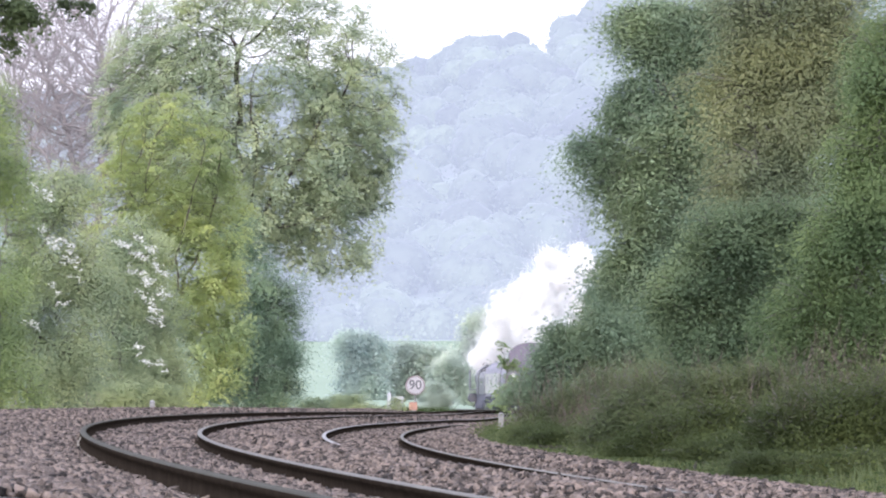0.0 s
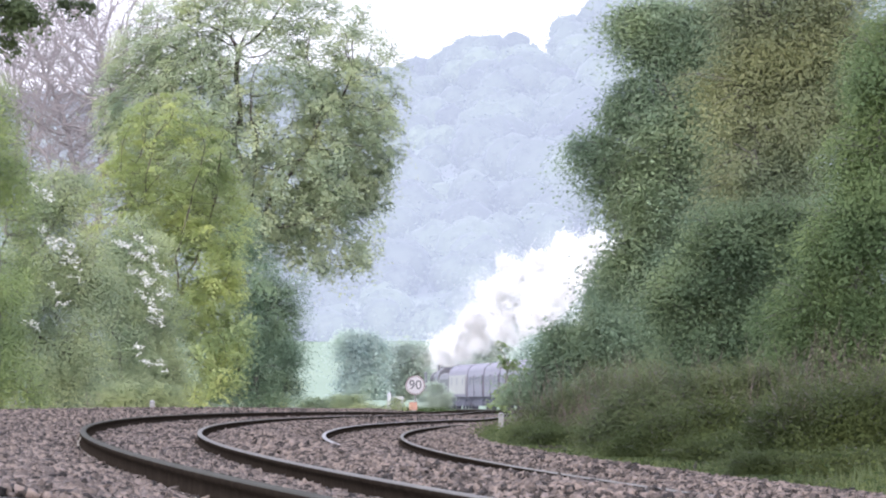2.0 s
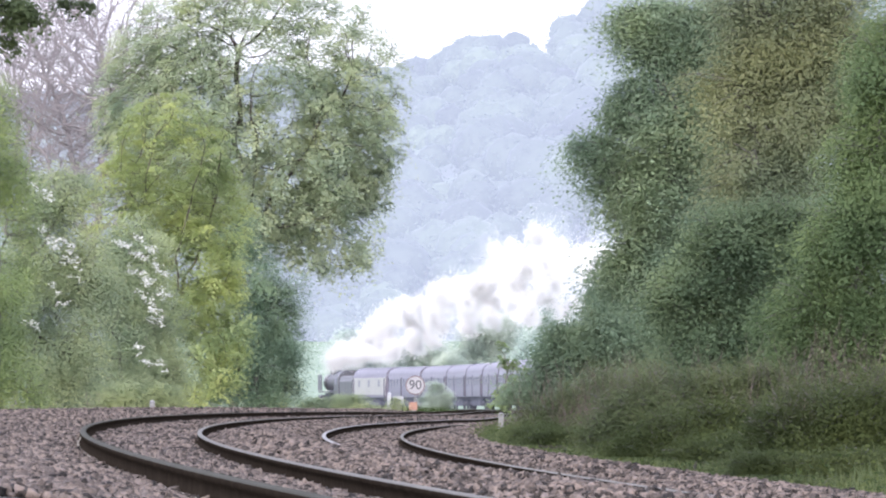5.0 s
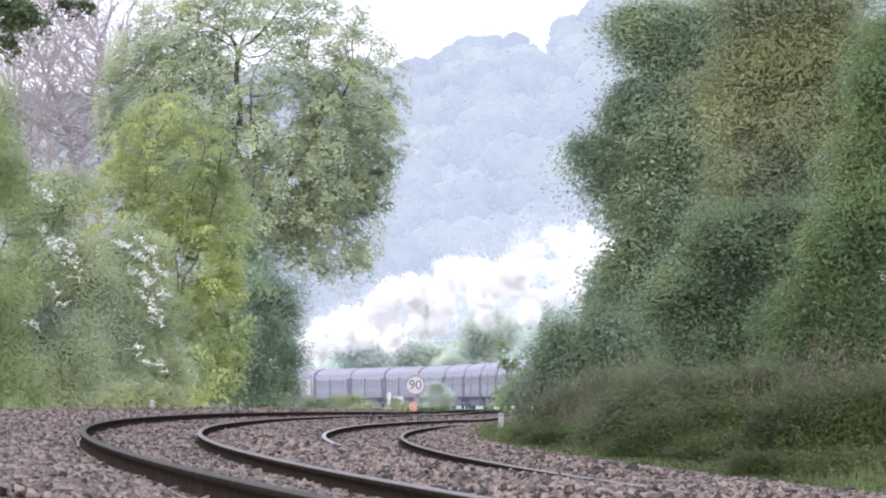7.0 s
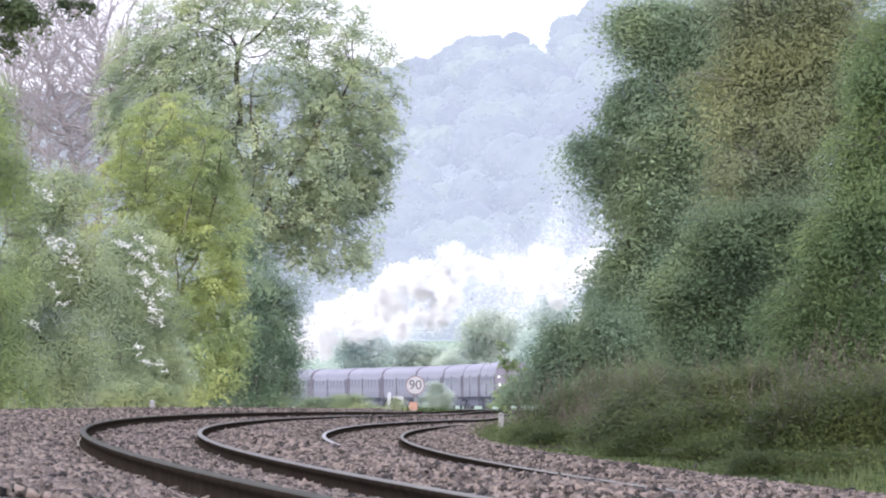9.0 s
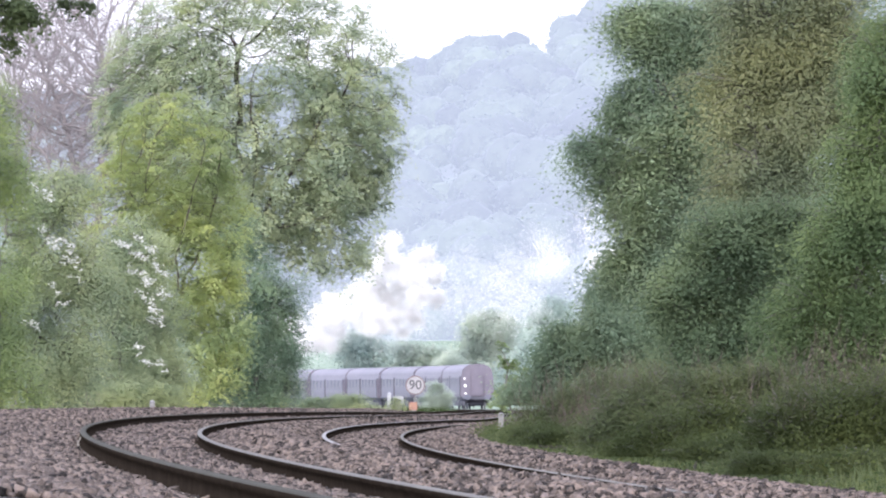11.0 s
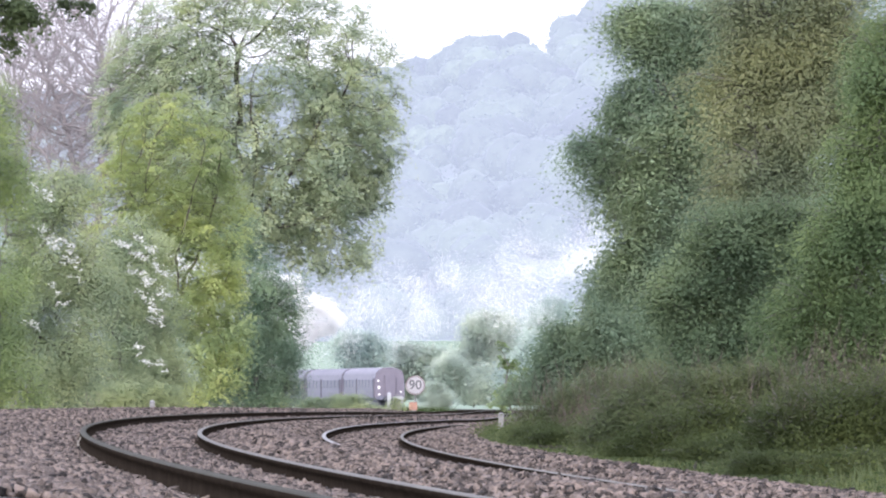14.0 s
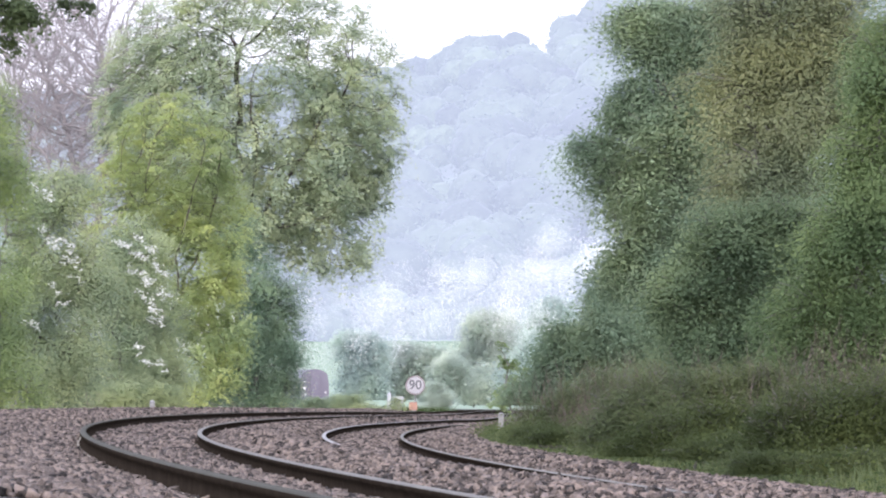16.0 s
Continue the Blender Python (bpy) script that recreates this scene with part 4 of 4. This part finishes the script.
def grass(name, label, y0, y1, o0, o1, count, tall, leaf):
    sh = Sheet()
    y = RNG.uniform(y0, y1, count)
    o = o0 + (o1 - o0) * RNG.uniform(0, 1, count)
    x, yy = on_line(y, o)
    z = terrain(x, yy)
    h = tall * RNG.uniform(0.4, 1.2, count)
    a = RNG.uniform(0, 2 * np.pi, count)
    w = 0.006 + 0.10 * h * 0.12
    tip = np.c_[x + RNG.normal(0, 0.35, count) * h, yy + RNG.normal(0, 0.35, count) * h, z + h]
    b0 = np.c_[x - np.cos(a) * w, yy - np.sin(a) * w, z - 0.03]
    b1 = np.c_[x + np.cos(a) * w, yy + np.sin(a) * w, z - 0.03]
    sh.add(np.stack([b0, b1, tip], 1).reshape(-1, 3), np.arange(count * 3).reshape(-1, 3))
    return tagged(new(name, sh.mesh(name, [LEAF[leaf]])), label, "grass", kind="stuff")


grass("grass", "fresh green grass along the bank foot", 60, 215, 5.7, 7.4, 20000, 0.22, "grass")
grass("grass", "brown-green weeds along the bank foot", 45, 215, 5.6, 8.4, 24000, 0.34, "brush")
grass("grass", "rough grass and weeds behind the ballast shoulder", 170, 330, -9.0, -4.6, 14000, 0.40, "brush")
grass("grass", "rough grass beside the distant line", 330, 520, -9.0, -3.2, 14000, 0.5, "grass")


def weeds(name, label, y0, y1, o0, o1, count, tall, size, leaf):
    """Broad-leaved weeds in uneven tufts."""
    sh = Sheet()
    y, o = RNG.uniform(y0, y1, count), RNG.uniform(o0, o1, count)
    x, yy = on_line(y, o)
    tuft = np.array([noise.noise(Vector((a * 1.3, b * 0.5, 3.0))) for a, b in zip(x, yy)])
    h = tall * np.clip(0.45 + 1.1 * tuft, 0.08, 1.2) * RNG.uniform(0.1, 1, count)
    leaf_quads(sh, np.c_[x, yy, terrain(x, yy) + h], size, 0.7)
    return tagged(new(name, sh.mesh(name, [LEAF[leaf]])), label, "weeds", kind="stuff")


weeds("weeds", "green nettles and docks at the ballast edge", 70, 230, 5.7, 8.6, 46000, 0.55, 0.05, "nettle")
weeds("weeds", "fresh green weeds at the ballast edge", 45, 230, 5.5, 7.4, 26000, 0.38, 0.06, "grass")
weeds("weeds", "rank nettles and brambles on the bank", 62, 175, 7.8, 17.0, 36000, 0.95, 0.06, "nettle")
weeds("weeds", "pale weeds and ivy behind the ballast shoulder", 185, 330, -9.5, -4.6, 26000, 0.5, 0.11, "hawthorn")


# ---- lineside equipment ----
def speed_sign(x, y, z):
    root = empty("speed_sign", pose(x, y, 0.0), "round white 90 speed limit sign on a post", "sign")
    post = bmesh.new()
    rod(post, (0, 0.03, -0.3), (0, 0.03, z), 0.04)
    part("post", post, GREY_POST, root)
    rim = bmesh.new()
    rod(rim, (0, 0.02, z), (0, -0.02, z), 0.56, seg=40)
    part("rim", rim, SIGN_RIM, root, "dull red rim")
    face = bmesh.new()
    rod(face, (0, -0.02, z), (0, -0.026, z), 0.485, seg=40)
    part("face", face, SIGN_FACE, root, "white round face")
    font = bpy.data.curves.new("number", 'FONT')
    font.body, font.size, font.align_x, font.align_y, font.extrude, font.offset = "90", 0.74, 'CENTER', 'CENTER', 0.004, 0.012
    tmp = new("number_text", font)
    me = bpy.data.meshes.new_from_object(tmp.evaluated_get(bpy.context.evaluated_depsgraph_get()))
    bpy.data.objects.remove(tmp)
    me.materials.clear()
    me.materials.append(SIGN_INK)
    ob = child("number", me, root, "black figures 90")
    ob.matrix_basis = pose(0, -0.031, z, 90, 0, 0)
    return root


speed_sign(-1.575, 450.0, EYE + 1.14)


def cabinet(x, y, w, z0, z1, mat, label, name="relay_box"):
    root = empty(name, pose(x, y, 0), label, "box")
    bm = bmesh.new()
    box(bm, -w / 2, w / 2, -0.15, 0.15, z0, z1, 0.02)
    part("body", bm, mat, root)
    lid = bmesh.new()
    box(lid, -w / 2 - 0.02, w / 2 + 0.02, -0.17, 0.17, z1, z1 + 0.03, 0.01)
    part("lid", lid, mat, root)
    leg = bmesh.new()
    box(leg, -w / 4, w / 4, -0.08, 0.08, -0.4, z0, 0.01)
    part("plinth", leg, GREY_POST, root)
    return root


cabinet(-1.68, 446.0, 0.46, EYE - 0.28, EYE + 0.15, ORANGE, "small dull orange equipment box by a sign post", "equipment_box")
cabinet(-2.37, 420.0, 0.55, EYE + 0.06, EYE + 0.44, WHITE, "pale white relay box beside the line")


def marker_post(x, y, z0, z1, w, mat, label):
    root = empty("marker_post", pose(x, y, z0), label, "post")
    bm = bmesh.new()
    box(bm, -w / 2, w / 2, -w / 3, w / 3, -0.3, z1 - z0 - w * 0.3, 0.02)
    part("shaft", bm, mat, root)
    cap = bmesh.new()
    bmesh.ops.create_uvsphere(cap, u_segments=12, v_segments=8, radius=w / 2, matrix=Matrix.Translation((0, 0, z1 - z0 - w * 0.35)))
    part("cap", cap, mat, root)
    return root


marker_post(-2.86, 421.0, 0.0, EYE + 0.66, 0.21, WHITE, "short white painted post with rounded top")
marker_post(1.47, 200.0, -0.3, EYE - 0.2, 0.14, GREY_POST, "grey concrete marker post beside the track")
marker_post(-8.45, 230.0, 0.2, EYE + 0.14, 0.16, GREY_POST, "small weathered grey lineside peg")


# ---- the train ----
TRACK_X, TRACK_Y = on_line(LY, SPACING)
TRACK_S = np.concatenate([[0], np.cumsum(np.hypot(np.diff(TRACK_X), np.diff(TRACK_Y)))])
SPEED = 20.7
TAIL_AT = float(np.interp(683.0, TRACK_Y, TRACK_S))       # place of the last buffers at 11.5 s
PITCH, N_COACH = 20.0, 10


def spot(s):
    y = float(np.interp(s, TRACK_S, TRACK_Y))
    return np.array([float(np.interp(s, TRACK_S, TRACK_X)), y, LEVEL * 1.0 + float(rise(y))])


def riding(t, ahead, half=7.0):
    """Pose of a vehicle whose middle is so far ahead of the train's tail; its nose points along local y."""
    s = TAIL_AT + SPEED * (t - 11.5) + ahead
    a, b = Vector(spot(s - half)), Vector(spot(s + half))
    d = b - a
    return pose(*((a + b) / 2), 0, 0, math.degrees(math.atan2(-d.x, d.y)))


def coach_outline():
    """Half-open cross-section of a coach from its sill over the roof: (x, z)."""
    pts = [(-1.36, 1.05), (-1.39, 1.6), (-1.38, 2.2), (-1.34, 2.75), (-1.28, 3.05)]
    roof = [(1.28 * math.cos(a), 3.05 + 0.80 * math.sin(a) ** 0.9) for a in np.linspace(math.pi, 0, 15)[1:-1]]
    return pts, roof, [(-x, z) for x, z in pts[::-1]]


def prism(outline, y0, y1):
    bm = bmesh.new()
    n = len(outline)
    a = [bm.verts.new((x, y0, z)) for x, z in outline]
    b = [bm.verts.new((x, y1, z)) for x, z in outline]
    for i in range(n):
        bm.faces.new((a[i], a[(i + 1) % n], b[(i + 1) % n], b[i]))
    bm.faces.new(a[::-1])
    bm.faces.new(b)
    bmesh.ops.recalc_face_normals(bm, faces=bm.faces)
    return bm


def bogie(root, y):
    bm = bmesh.new()
    for s in (-1, 1):
        box(bm, s * 0.98 - 0.06, s * 0.98 + 0.06, y - 1.9, y + 1.9, 0.42, 0.72, 0.03)
        for w in (-1.3, 1.3):
            box(bm, s * 1.0 - 0.09, s * 1.0 + 0.09, y + w - 0.16, y + w + 0.16, 0.3, 0.66, 0.03)
    box(bm, -0.98, 0.98, y - 0.3, y + 0.3, 0.5, 0.95, 0.03)
    part("bogie", bm, UNDER, root)
    for w in (-1.3, 1.3):
        wh = bmesh.new()
        for s in (-1, 1):
            rod(wh, (s * 0.69, y + w, 0.46), (s * 0.82, y + w, 0.46), 0.46, seg=20)
        rod(wh, (-0.8, y + w, 0.46), (0.8, y + w, 0.46), 0.08)
        part("wheelset", wh, UNDER, root)


def coach(label, upper):
    root = empty("railway_coach", pose(0, 0, 0), label, "railway coach", "coaches of the train")
    left, roof, right = coach_outline()
    half = 9.65
    part("body", prism(left + right, -half, half), HAZED_MAROON, root)
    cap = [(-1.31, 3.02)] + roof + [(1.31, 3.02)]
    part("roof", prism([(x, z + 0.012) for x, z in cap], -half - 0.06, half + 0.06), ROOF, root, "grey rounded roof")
    if upper is not None:
        for s in (-1, 1):
            bm = bmesh.new()
            box(bm, s * 1.372 - 0.03, s * 1.372 + 0.03, -half + 0.05, half - 0.05, 1.3, 2.88, 0.01)
            part("side_panel", bm, upper, root, "cream side panel")
    for s in (-1, 1):
        for k in ((1, 4, 7) if upper else range(9)):
            y = -7.6 + k * 1.9
            bm = bmesh.new()
            box(bm, s * 1.385 - 0.03, s * 1.385 + 0.03, y - 0.55, y + 0.55, 2.02, 2.72, 0.03)
            part("window", bm, PANE, root)
        for y in ((-8.85, 8.85) if upper else (-8.85, 0.95, 8.85)):
            bm = bmesh.new()
            box(bm, s * 1.392 - 0.02, s * 1.392 + 0.02, y - 0.34, y + 0.34, 1.12, 2.85, 0.02)
            part("door", bm, GANGWAY, root, "dark coach door")
    for e in (-1, 1):
        y = e * half
        ring = [(x * 1.012, z) for x, z in left] + [(x * 1.012, z + 0.03) for x, z in roof] + [(x * 1.012, z) for x, z in right]
        part("end_panel", prism(ring, min(y - e * 0.25, y + e * 0.1), max(y - e * 0.25, y + e * 0.1)), GANGWAY, root, "dark painted coach end")
        bm = bmesh.new()
        box(bm, -0.52, 0.52, min(y, y + e * 0.36), max(y, y + e * 0.36), 1.1, 3.2, 0.08)
        part("gangway", bm, GANGWAY, root, "dark gangway bellows")
        bm = bmesh.new()
        box(bm, -1.3, 1.3, min(y, y + e * 0.12), max(y, y + e * 0.12), 0.9, 1.15, 0.03)
        part("buffer_beam", bm, UNDER, root)
        for s in (-1, 1):
            bm = bmesh.new()
            rod(bm, (s * 0.87, y, 1.03), (s * 0.87, y + e * 0.42, 1.03), 0.09)
            rod(bm, (s * 0.87, y + e * 0.42, 1.03), (s * 0.87, y + e * 0.47, 1.03), 0.23)
            part("buffer", bm, UNDER, root)
    bm = bmesh.new()
    box(bm, -1.15, 1.15, -half, half, 0.82, 1.06, 0.02)
    for y0, y1 in ((-4.9, -1.4), (-1.2, 1.8), (2.0, 4.9)):
        box(bm, -1.1, 1.1, y0, y1, 0.28, 0.85, 0.04)
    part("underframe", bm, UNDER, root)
    bogie(root, -7.1)
    bogie(root, 7.1)
    return root


def locomotive():
    root = empty("steam_locomotive", pose(0, 0, 0), "black steam locomotive trailing white steam", "locomotive")
    bm = bmesh.new()
    rod(bm, (0, 0.4, 2.55), (0, 7.6, 2.55), 0.86, 0.80, 28)
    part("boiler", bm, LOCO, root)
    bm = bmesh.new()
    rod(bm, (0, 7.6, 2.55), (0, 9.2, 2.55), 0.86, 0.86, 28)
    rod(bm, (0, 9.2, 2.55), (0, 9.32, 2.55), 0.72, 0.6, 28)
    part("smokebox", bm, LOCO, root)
    bm = bmesh.new()
    rod(bm, (0, 8.4, 3.3), (0, 8.4, 3.85), 0.30, 0.26, 20)
    rod(bm, (0, 8.4, 3.85), (0, 8.4, 3.93), 0.34, 0.34, 20)
    part("chimney", bm, LOCO, root)
    bm = bmesh.new()
    bmesh.ops.create_uvsphere(bm, u_segments=16, v_segments=8, radius=0.42, matrix=Matrix.Translation((0, 4.6, 3.35)))
    part("dome", bm, LOCO, root)
    bm = bmesh.new()
    rod(bm, (0, 2.0, 3.3), (0, 2.0, 3.7), 0.2, 0.16)
    part("safety_valve", bm, LOCO, root)
    bm = prism([(-1.33, 1.3), (-1.33, 2.9), (-1.15, 3.3), (-0.7, 3.62), (0, 3.74), (0.7, 3.62), (1.15, 3.3), (1.33, 2.9), (1.33, 1.3)], -1.9, 0.6)
    part("cab", bm, LOCO, root)
    for s in (-1, 1):
        bm = bmesh.new()
        box(bm, s * 1.335 - 0.02, s * 1.335 + 0.02, -1.0, 0.1, 2.35, 2.95, 0.03)
        part("cab_window", bm, PANE, root)
        bm = bmesh.new()
        box(bm, s * 1.3 - 0.03, s * 1.3 + 0.03, 7.5, 9.6, 1.75, 3.3, 0.02)
        part("smoke_deflector", bm, LOCO, root)
        bm = bmesh.new()
        box(bm, s * 1.05 - 0.28, s * 1.05 + 0.28, -1.9, 9.7, 1.58, 1.7, 0.02)
        part("running_board", bm, LOCO, root)
        bm = bmesh.new()
        rod(bm, (s * 1.12, 7.7, 0.95), (s * 1.12, 8.9, 0.95), 0.36, seg=20)
        part("cylinder", bm, LOCO, root)
        bm = bmesh.new()
        rod(bm, (s * 0.87, 9.7, 1.05), (s * 0.87, 10.15, 1.05), 0.09)
        rod(bm, (s * 0.87, 10.15, 1.05), (s * 0.87, 10.2, 1.05), 0.23)
        part("buffer", bm, UNDER, root)
        for y, r in ((1.6, 0.93), (3.7, 0.93), (5.8, 0.93), (7.6, 0.45), (9.0, 0.45), (-0.6, 0.5)):
            bm = bmesh.new()
            rod(bm, (s * 0.68, y, r), (s * 0.82, y, r), r, seg=28)
            part("wheel", bm, UNDER, root)
    bm = bmesh.new()
    box(bm, -0.62, 0.62, -1.9, 9.6, 0.75, 1.55, 0.04)
    box(bm, -1.28, 1.28, 9.5, 9.7, 0.8, 1.35, 0.03)
    part("frame", bm, UNDER, root)
    bm = prism([(-1.3, 1.25), (-1.33, 2.6), (-1.2, 3.0), (-0.9, 3.15), (0.9, 3.15), (1.2, 3.0), (1.33, 2.6), (1.3, 1.25)], -9.3, -2.5)
    part("tender", bm, LOCO, root)
    bm = bmesh.new()
    box(bm, -1.2, 1.2, -9.3, -2.4, 0.75, 1.25, 0.03)
    for y in (-8.2, -5.9, -3.6):
        for s in (-1, 1):
            rod(bm, (s * 0.68, y, 0.55), (s * 0.82, y, 0.55), 0.55, seg=24)
    part("tender_frame", bm, UNDER, root)
    return root


LOCOMOTIVE = locomotive()
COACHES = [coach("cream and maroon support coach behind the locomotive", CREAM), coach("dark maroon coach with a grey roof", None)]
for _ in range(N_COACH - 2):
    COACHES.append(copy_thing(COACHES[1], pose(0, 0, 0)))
LAST = COACHES[-1]
LAST["label"] = "dark maroon last coach with white tail lamps"
for lx, lz, r in ((-1.02, 2.0, 0.13), (-1.08, 2.62, 0.09), (-0.98, 1.35, 0.09), (1.05, 1.6, 0.08)):
    lamp_bm = bmesh.new()
    rod(lamp_bm, (lx, -9.66, lz), (lx, -9.82, lz), r, seg=16)
    part("tail_lamp", lamp_bm, LAMP_WHITE, LAST, "white lamp")


# ---- steam, in drifting pieces ----
def puff_mesh(flecks, spread, size):
    """A billow of fine flecks, dense in its lumps and thinning outwards."""
    sh = Sheet()
    lumps = unit(7) * RNG.uniform(0.25, 0.7, (7, 1))
    own = RNG.integers(7, size=flecks)
    p = lumps[own] * spread + RNG.normal(0, 0.26 * spread, (flecks, 3))
    leaf_quads(sh, p, size, 0.0, 1.0)
    return sh.mesh("steam_puff", [STEAM])


PUFF = [puff_mesh(3400, 0.85, 0.060) for k in range(6)]
WISP = [puff_mesh(800, 1.25, 0.026) for k in range(6)]


def steam():
    made = []
    for i in range(300):
        te = -5.0 + 12.7 * (i + RNG.uniform()) / 300
        g, lot, turn, k = np.clip(RNG.normal(size=3), -1.7, 1.7), RNG.uniform(), RNG.uniform(0, 360, 3), RNG.integers(6)
        thin = lot > 0.64
        ob = new("steam_puff", (WISP if thin else PUFF)[k])
        s = RNG.uniform(1.05, 1.7)
        ob.scale = (s * 1.7, s * 1.5, s * 1.1) if thin else (s * 1.05, s * 1.1, s * 0.95)
        tagged(ob, "thin drifting wisp of locomotive steam" if thin else "dense white billow of locomotive steam", "steam", "steam plume")
        made.append((ob, te, g, lot, turn))
    return made


PUFFS = steam()


def drift(t, te, g, lot):
    """Where a piece of steam has got to: out of the chimney, up, back and apart."""
    age = t - te
    c = riding(te, N_COACH * PITCH + 10.0) @ Vector((0, 8.4, 4.1))
    rate = float(np.interp(te, [-6, -4, -2.4, -0.8, 0.4, 2.5, 5, 7], [0.8, 1.05, 1.45, 1.6, 1.55, 1.4, 0.85, 0.7]))
    up = rate * 6 * (1 - math.exp(-age / 6)) + 1.2 * (1 - math.exp(-age / 0.5))
    wide = 0.4 + 2.2 * (1 - math.exp(-age / 2.0))
    late = max(0.0, age - (4.8 if te < 2.2 else 6.6))
    wide += 0.25 * late
    aside = 0.3 * age
    if lot <= 0.64:                                # dense pieces blow away down the valley, to either side
        aside += late ** 2 * (0.55 + 0.25 * abs(g[1])) * (1 if te < 2.2 else -1.5)
        sink = -0.2 * late
    else:
        aside += late * (0.5 * g[1] + 0.5)
        sink = -0.10 * late
    return Vector((c.x + aside + g[0] * wide * 0.45, c.y + g[2] * wide * 1.2, c.z + max(0.4 * min(age, 2.5), up + g[1] * wide * 0.62 + sink)))


# ---- what moves ----
def motions():
    times = [0.5 * i for i in range(33)]
    walk(LOCOMOTIVE, [(t, riding(t, N_COACH * PITCH + 10.0)) for t in times])
    for n, ob in enumerate(COACHES):
        walk(ob, [(t, riding(t, (N_COACH - 1 - n) * PITCH + PITCH / 2)) for t in times])
    for ob, te, g, lot, turn in PUFFS:
        size = ob.scale.copy()
        keys = []
        t = 0.0
        while t < te - 0.25:                     # not yet let out of the engine
            keys.append((t, riding(t, N_COACH * PITCH + 10.0) @ pose(0, 7.0 + 3 * (lot - 0.5), -3.4, *turn)))
            t += 0.5
        if keys and te - 0.08 > keys[-1][0] + 0.05:
            keys.append((te - 0.08, riding(te - 0.08, N_COACH * PITCH + 10.0) @ pose(0, 7.0 + 3 * (lot - 0.5), -3.4, *turn)))
        for age in (0.0, 0.35, 0.8, 1.5, 2.5, 4, 6, 8, 10, 12.5, 15, 17.5, 20, 23, 27):
            if te + age > 0.02 and te + age < 15.9 and (not keys or te + age > keys[-1][0] + 0.06):
                if not keys:
                    keys.append((0.0, Matrix.Translation(drift(0.0, te, g, lot)) @ pose(0, 0, 0, *turn)))
                keys.append((te + age, Matrix.Translation(drift(te + age, te, g, lot)) @ pose(0, 0, 0, turn[0] + 6 * age, turn[1], turn[2] + 4 * age)))
        keys.append((16.0, Matrix.Translation(drift(16.0, te, g, lot)) @ pose(0, 0, 0, turn[0] + 6 * (16 - te), turn[1], turn[2] + 4 * (16 - te))))
        walk(ob, keys)
        ob.scale = size


# ---- ballast stones, singly ----
def stone_shapes(n):
    """An angular lump: eight corners, twelve faces."""
    base = np.array([(x, y, z) for x in (-1, 1) for y in (-1, 1) for z in (-1, 1.0)]) * 0.72
    f = np.array([(0, 1, 3), (0, 3, 2), (4, 6, 7), (4, 7, 5), (0, 4, 5), (0, 5, 1), (2, 3, 7), (2, 7, 6), (0, 2, 6), (0, 6, 4), (1, 5, 7), (1, 7, 3)])
    return base, f


def scatter(y0, y1, per_m2, size, o0, o1):
    """Stones over the bed between two distances and two offsets, inside the width that the valley opens to the eye."""
    n = int((y1 - y0) * (o1 - o0) * per_m2)
    y, o = RNG.uniform(y0, y1, n), RNG.uniform(o0, o1, n)
    x, yy = on_line(y, o)
    keep = (np.abs(x) < 0.058 * yy + 0.3)
    for off, _ in RAILS.values():
        keep &= np.abs(o - off) > 0.085
    y, o, x, yy = y[keep], o[keep], x[keep], yy[keep]
    return x, yy, bed_height(y, o), size * RNG.uniform(0.55, 1.25, len(x))


def stones(name, x, y, z, s, label):
    base, f = stone_shapes(1)
    n = len(x)
    v = base[None] * (0.5 * s[:, None, None]) * RNG.uniform(0.5, 1.1, (n, 1, 3)) * [1, 1, 0.8] + RNG.normal(0, 0.13, (n, 8, 3)) * s[:, None, None]
    a, b = RNG.uniform(0, 2 * np.pi, n), RNG.uniform(-0.7, 0.7, n)
    ca, sa, cb, sb = np.cos(a)[:, None], np.sin(a)[:, None], np.cos(b)[:, None], np.sin(b)[:, None]
    vx, vy, vz = v[..., 0], v[..., 1], v[..., 2]
    vx, vz = vx * cb - vz * sb, vx * sb + vz * cb
    vx, vy = vx * ca - vy * sa, vx * sa + vy * ca
    w = np.stack([vx + x[:, None], vy + y[:, None], vz + (z + 0.32 * s)[:, None]], 2)
    sh = Sheet()
    sh.add(w.reshape(-1, 3), (np.arange(n)[:, None, None] * 8 + f[None]).reshape(-1, 3))
    ob = child(name, sh.mesh(name, [STONE]), BALLAST, label)
    ob["kind"] = "stuff"
    return ob


for span in ((33, 52, 200, 0.066), (52, 80, 160, 0.064), (80, 125, 70, 0.072), (125, 230, 24, 0.075), (230, 430, 7, 0.09)):
    stones("loose_stones", *scatter(*span, -4.4, 6.3), "loose angular ballast stones")


def near_stones():
    """The nearest stones, each one for itself."""
    base, f = stone_shapes(1)
    shapes = []
    for k in range(8):
        sh = Sheet()
        sh.add(base * RNG.uniform(0.6, 1.1, (1, 3)) * 0.5 + RNG.normal(0, 0.12, (8, 3)), f)
        shapes.append(sh.mesh("stone", [STONE]))
    x, y, z, s = scatter(36, 43, 60, 0.070, -3.2, -1.0)
    for i in range(min(280, len(x))):
        ob = child("stone", shapes[i % 8], BALLAST)
        ob.matrix_basis = Matrix.LocRotScale((x[i], y[i], z[i] + 0.02), Euler(RNG.uniform(0, 6, 3)), (s[i],) * 3)


near_stones()
motions()
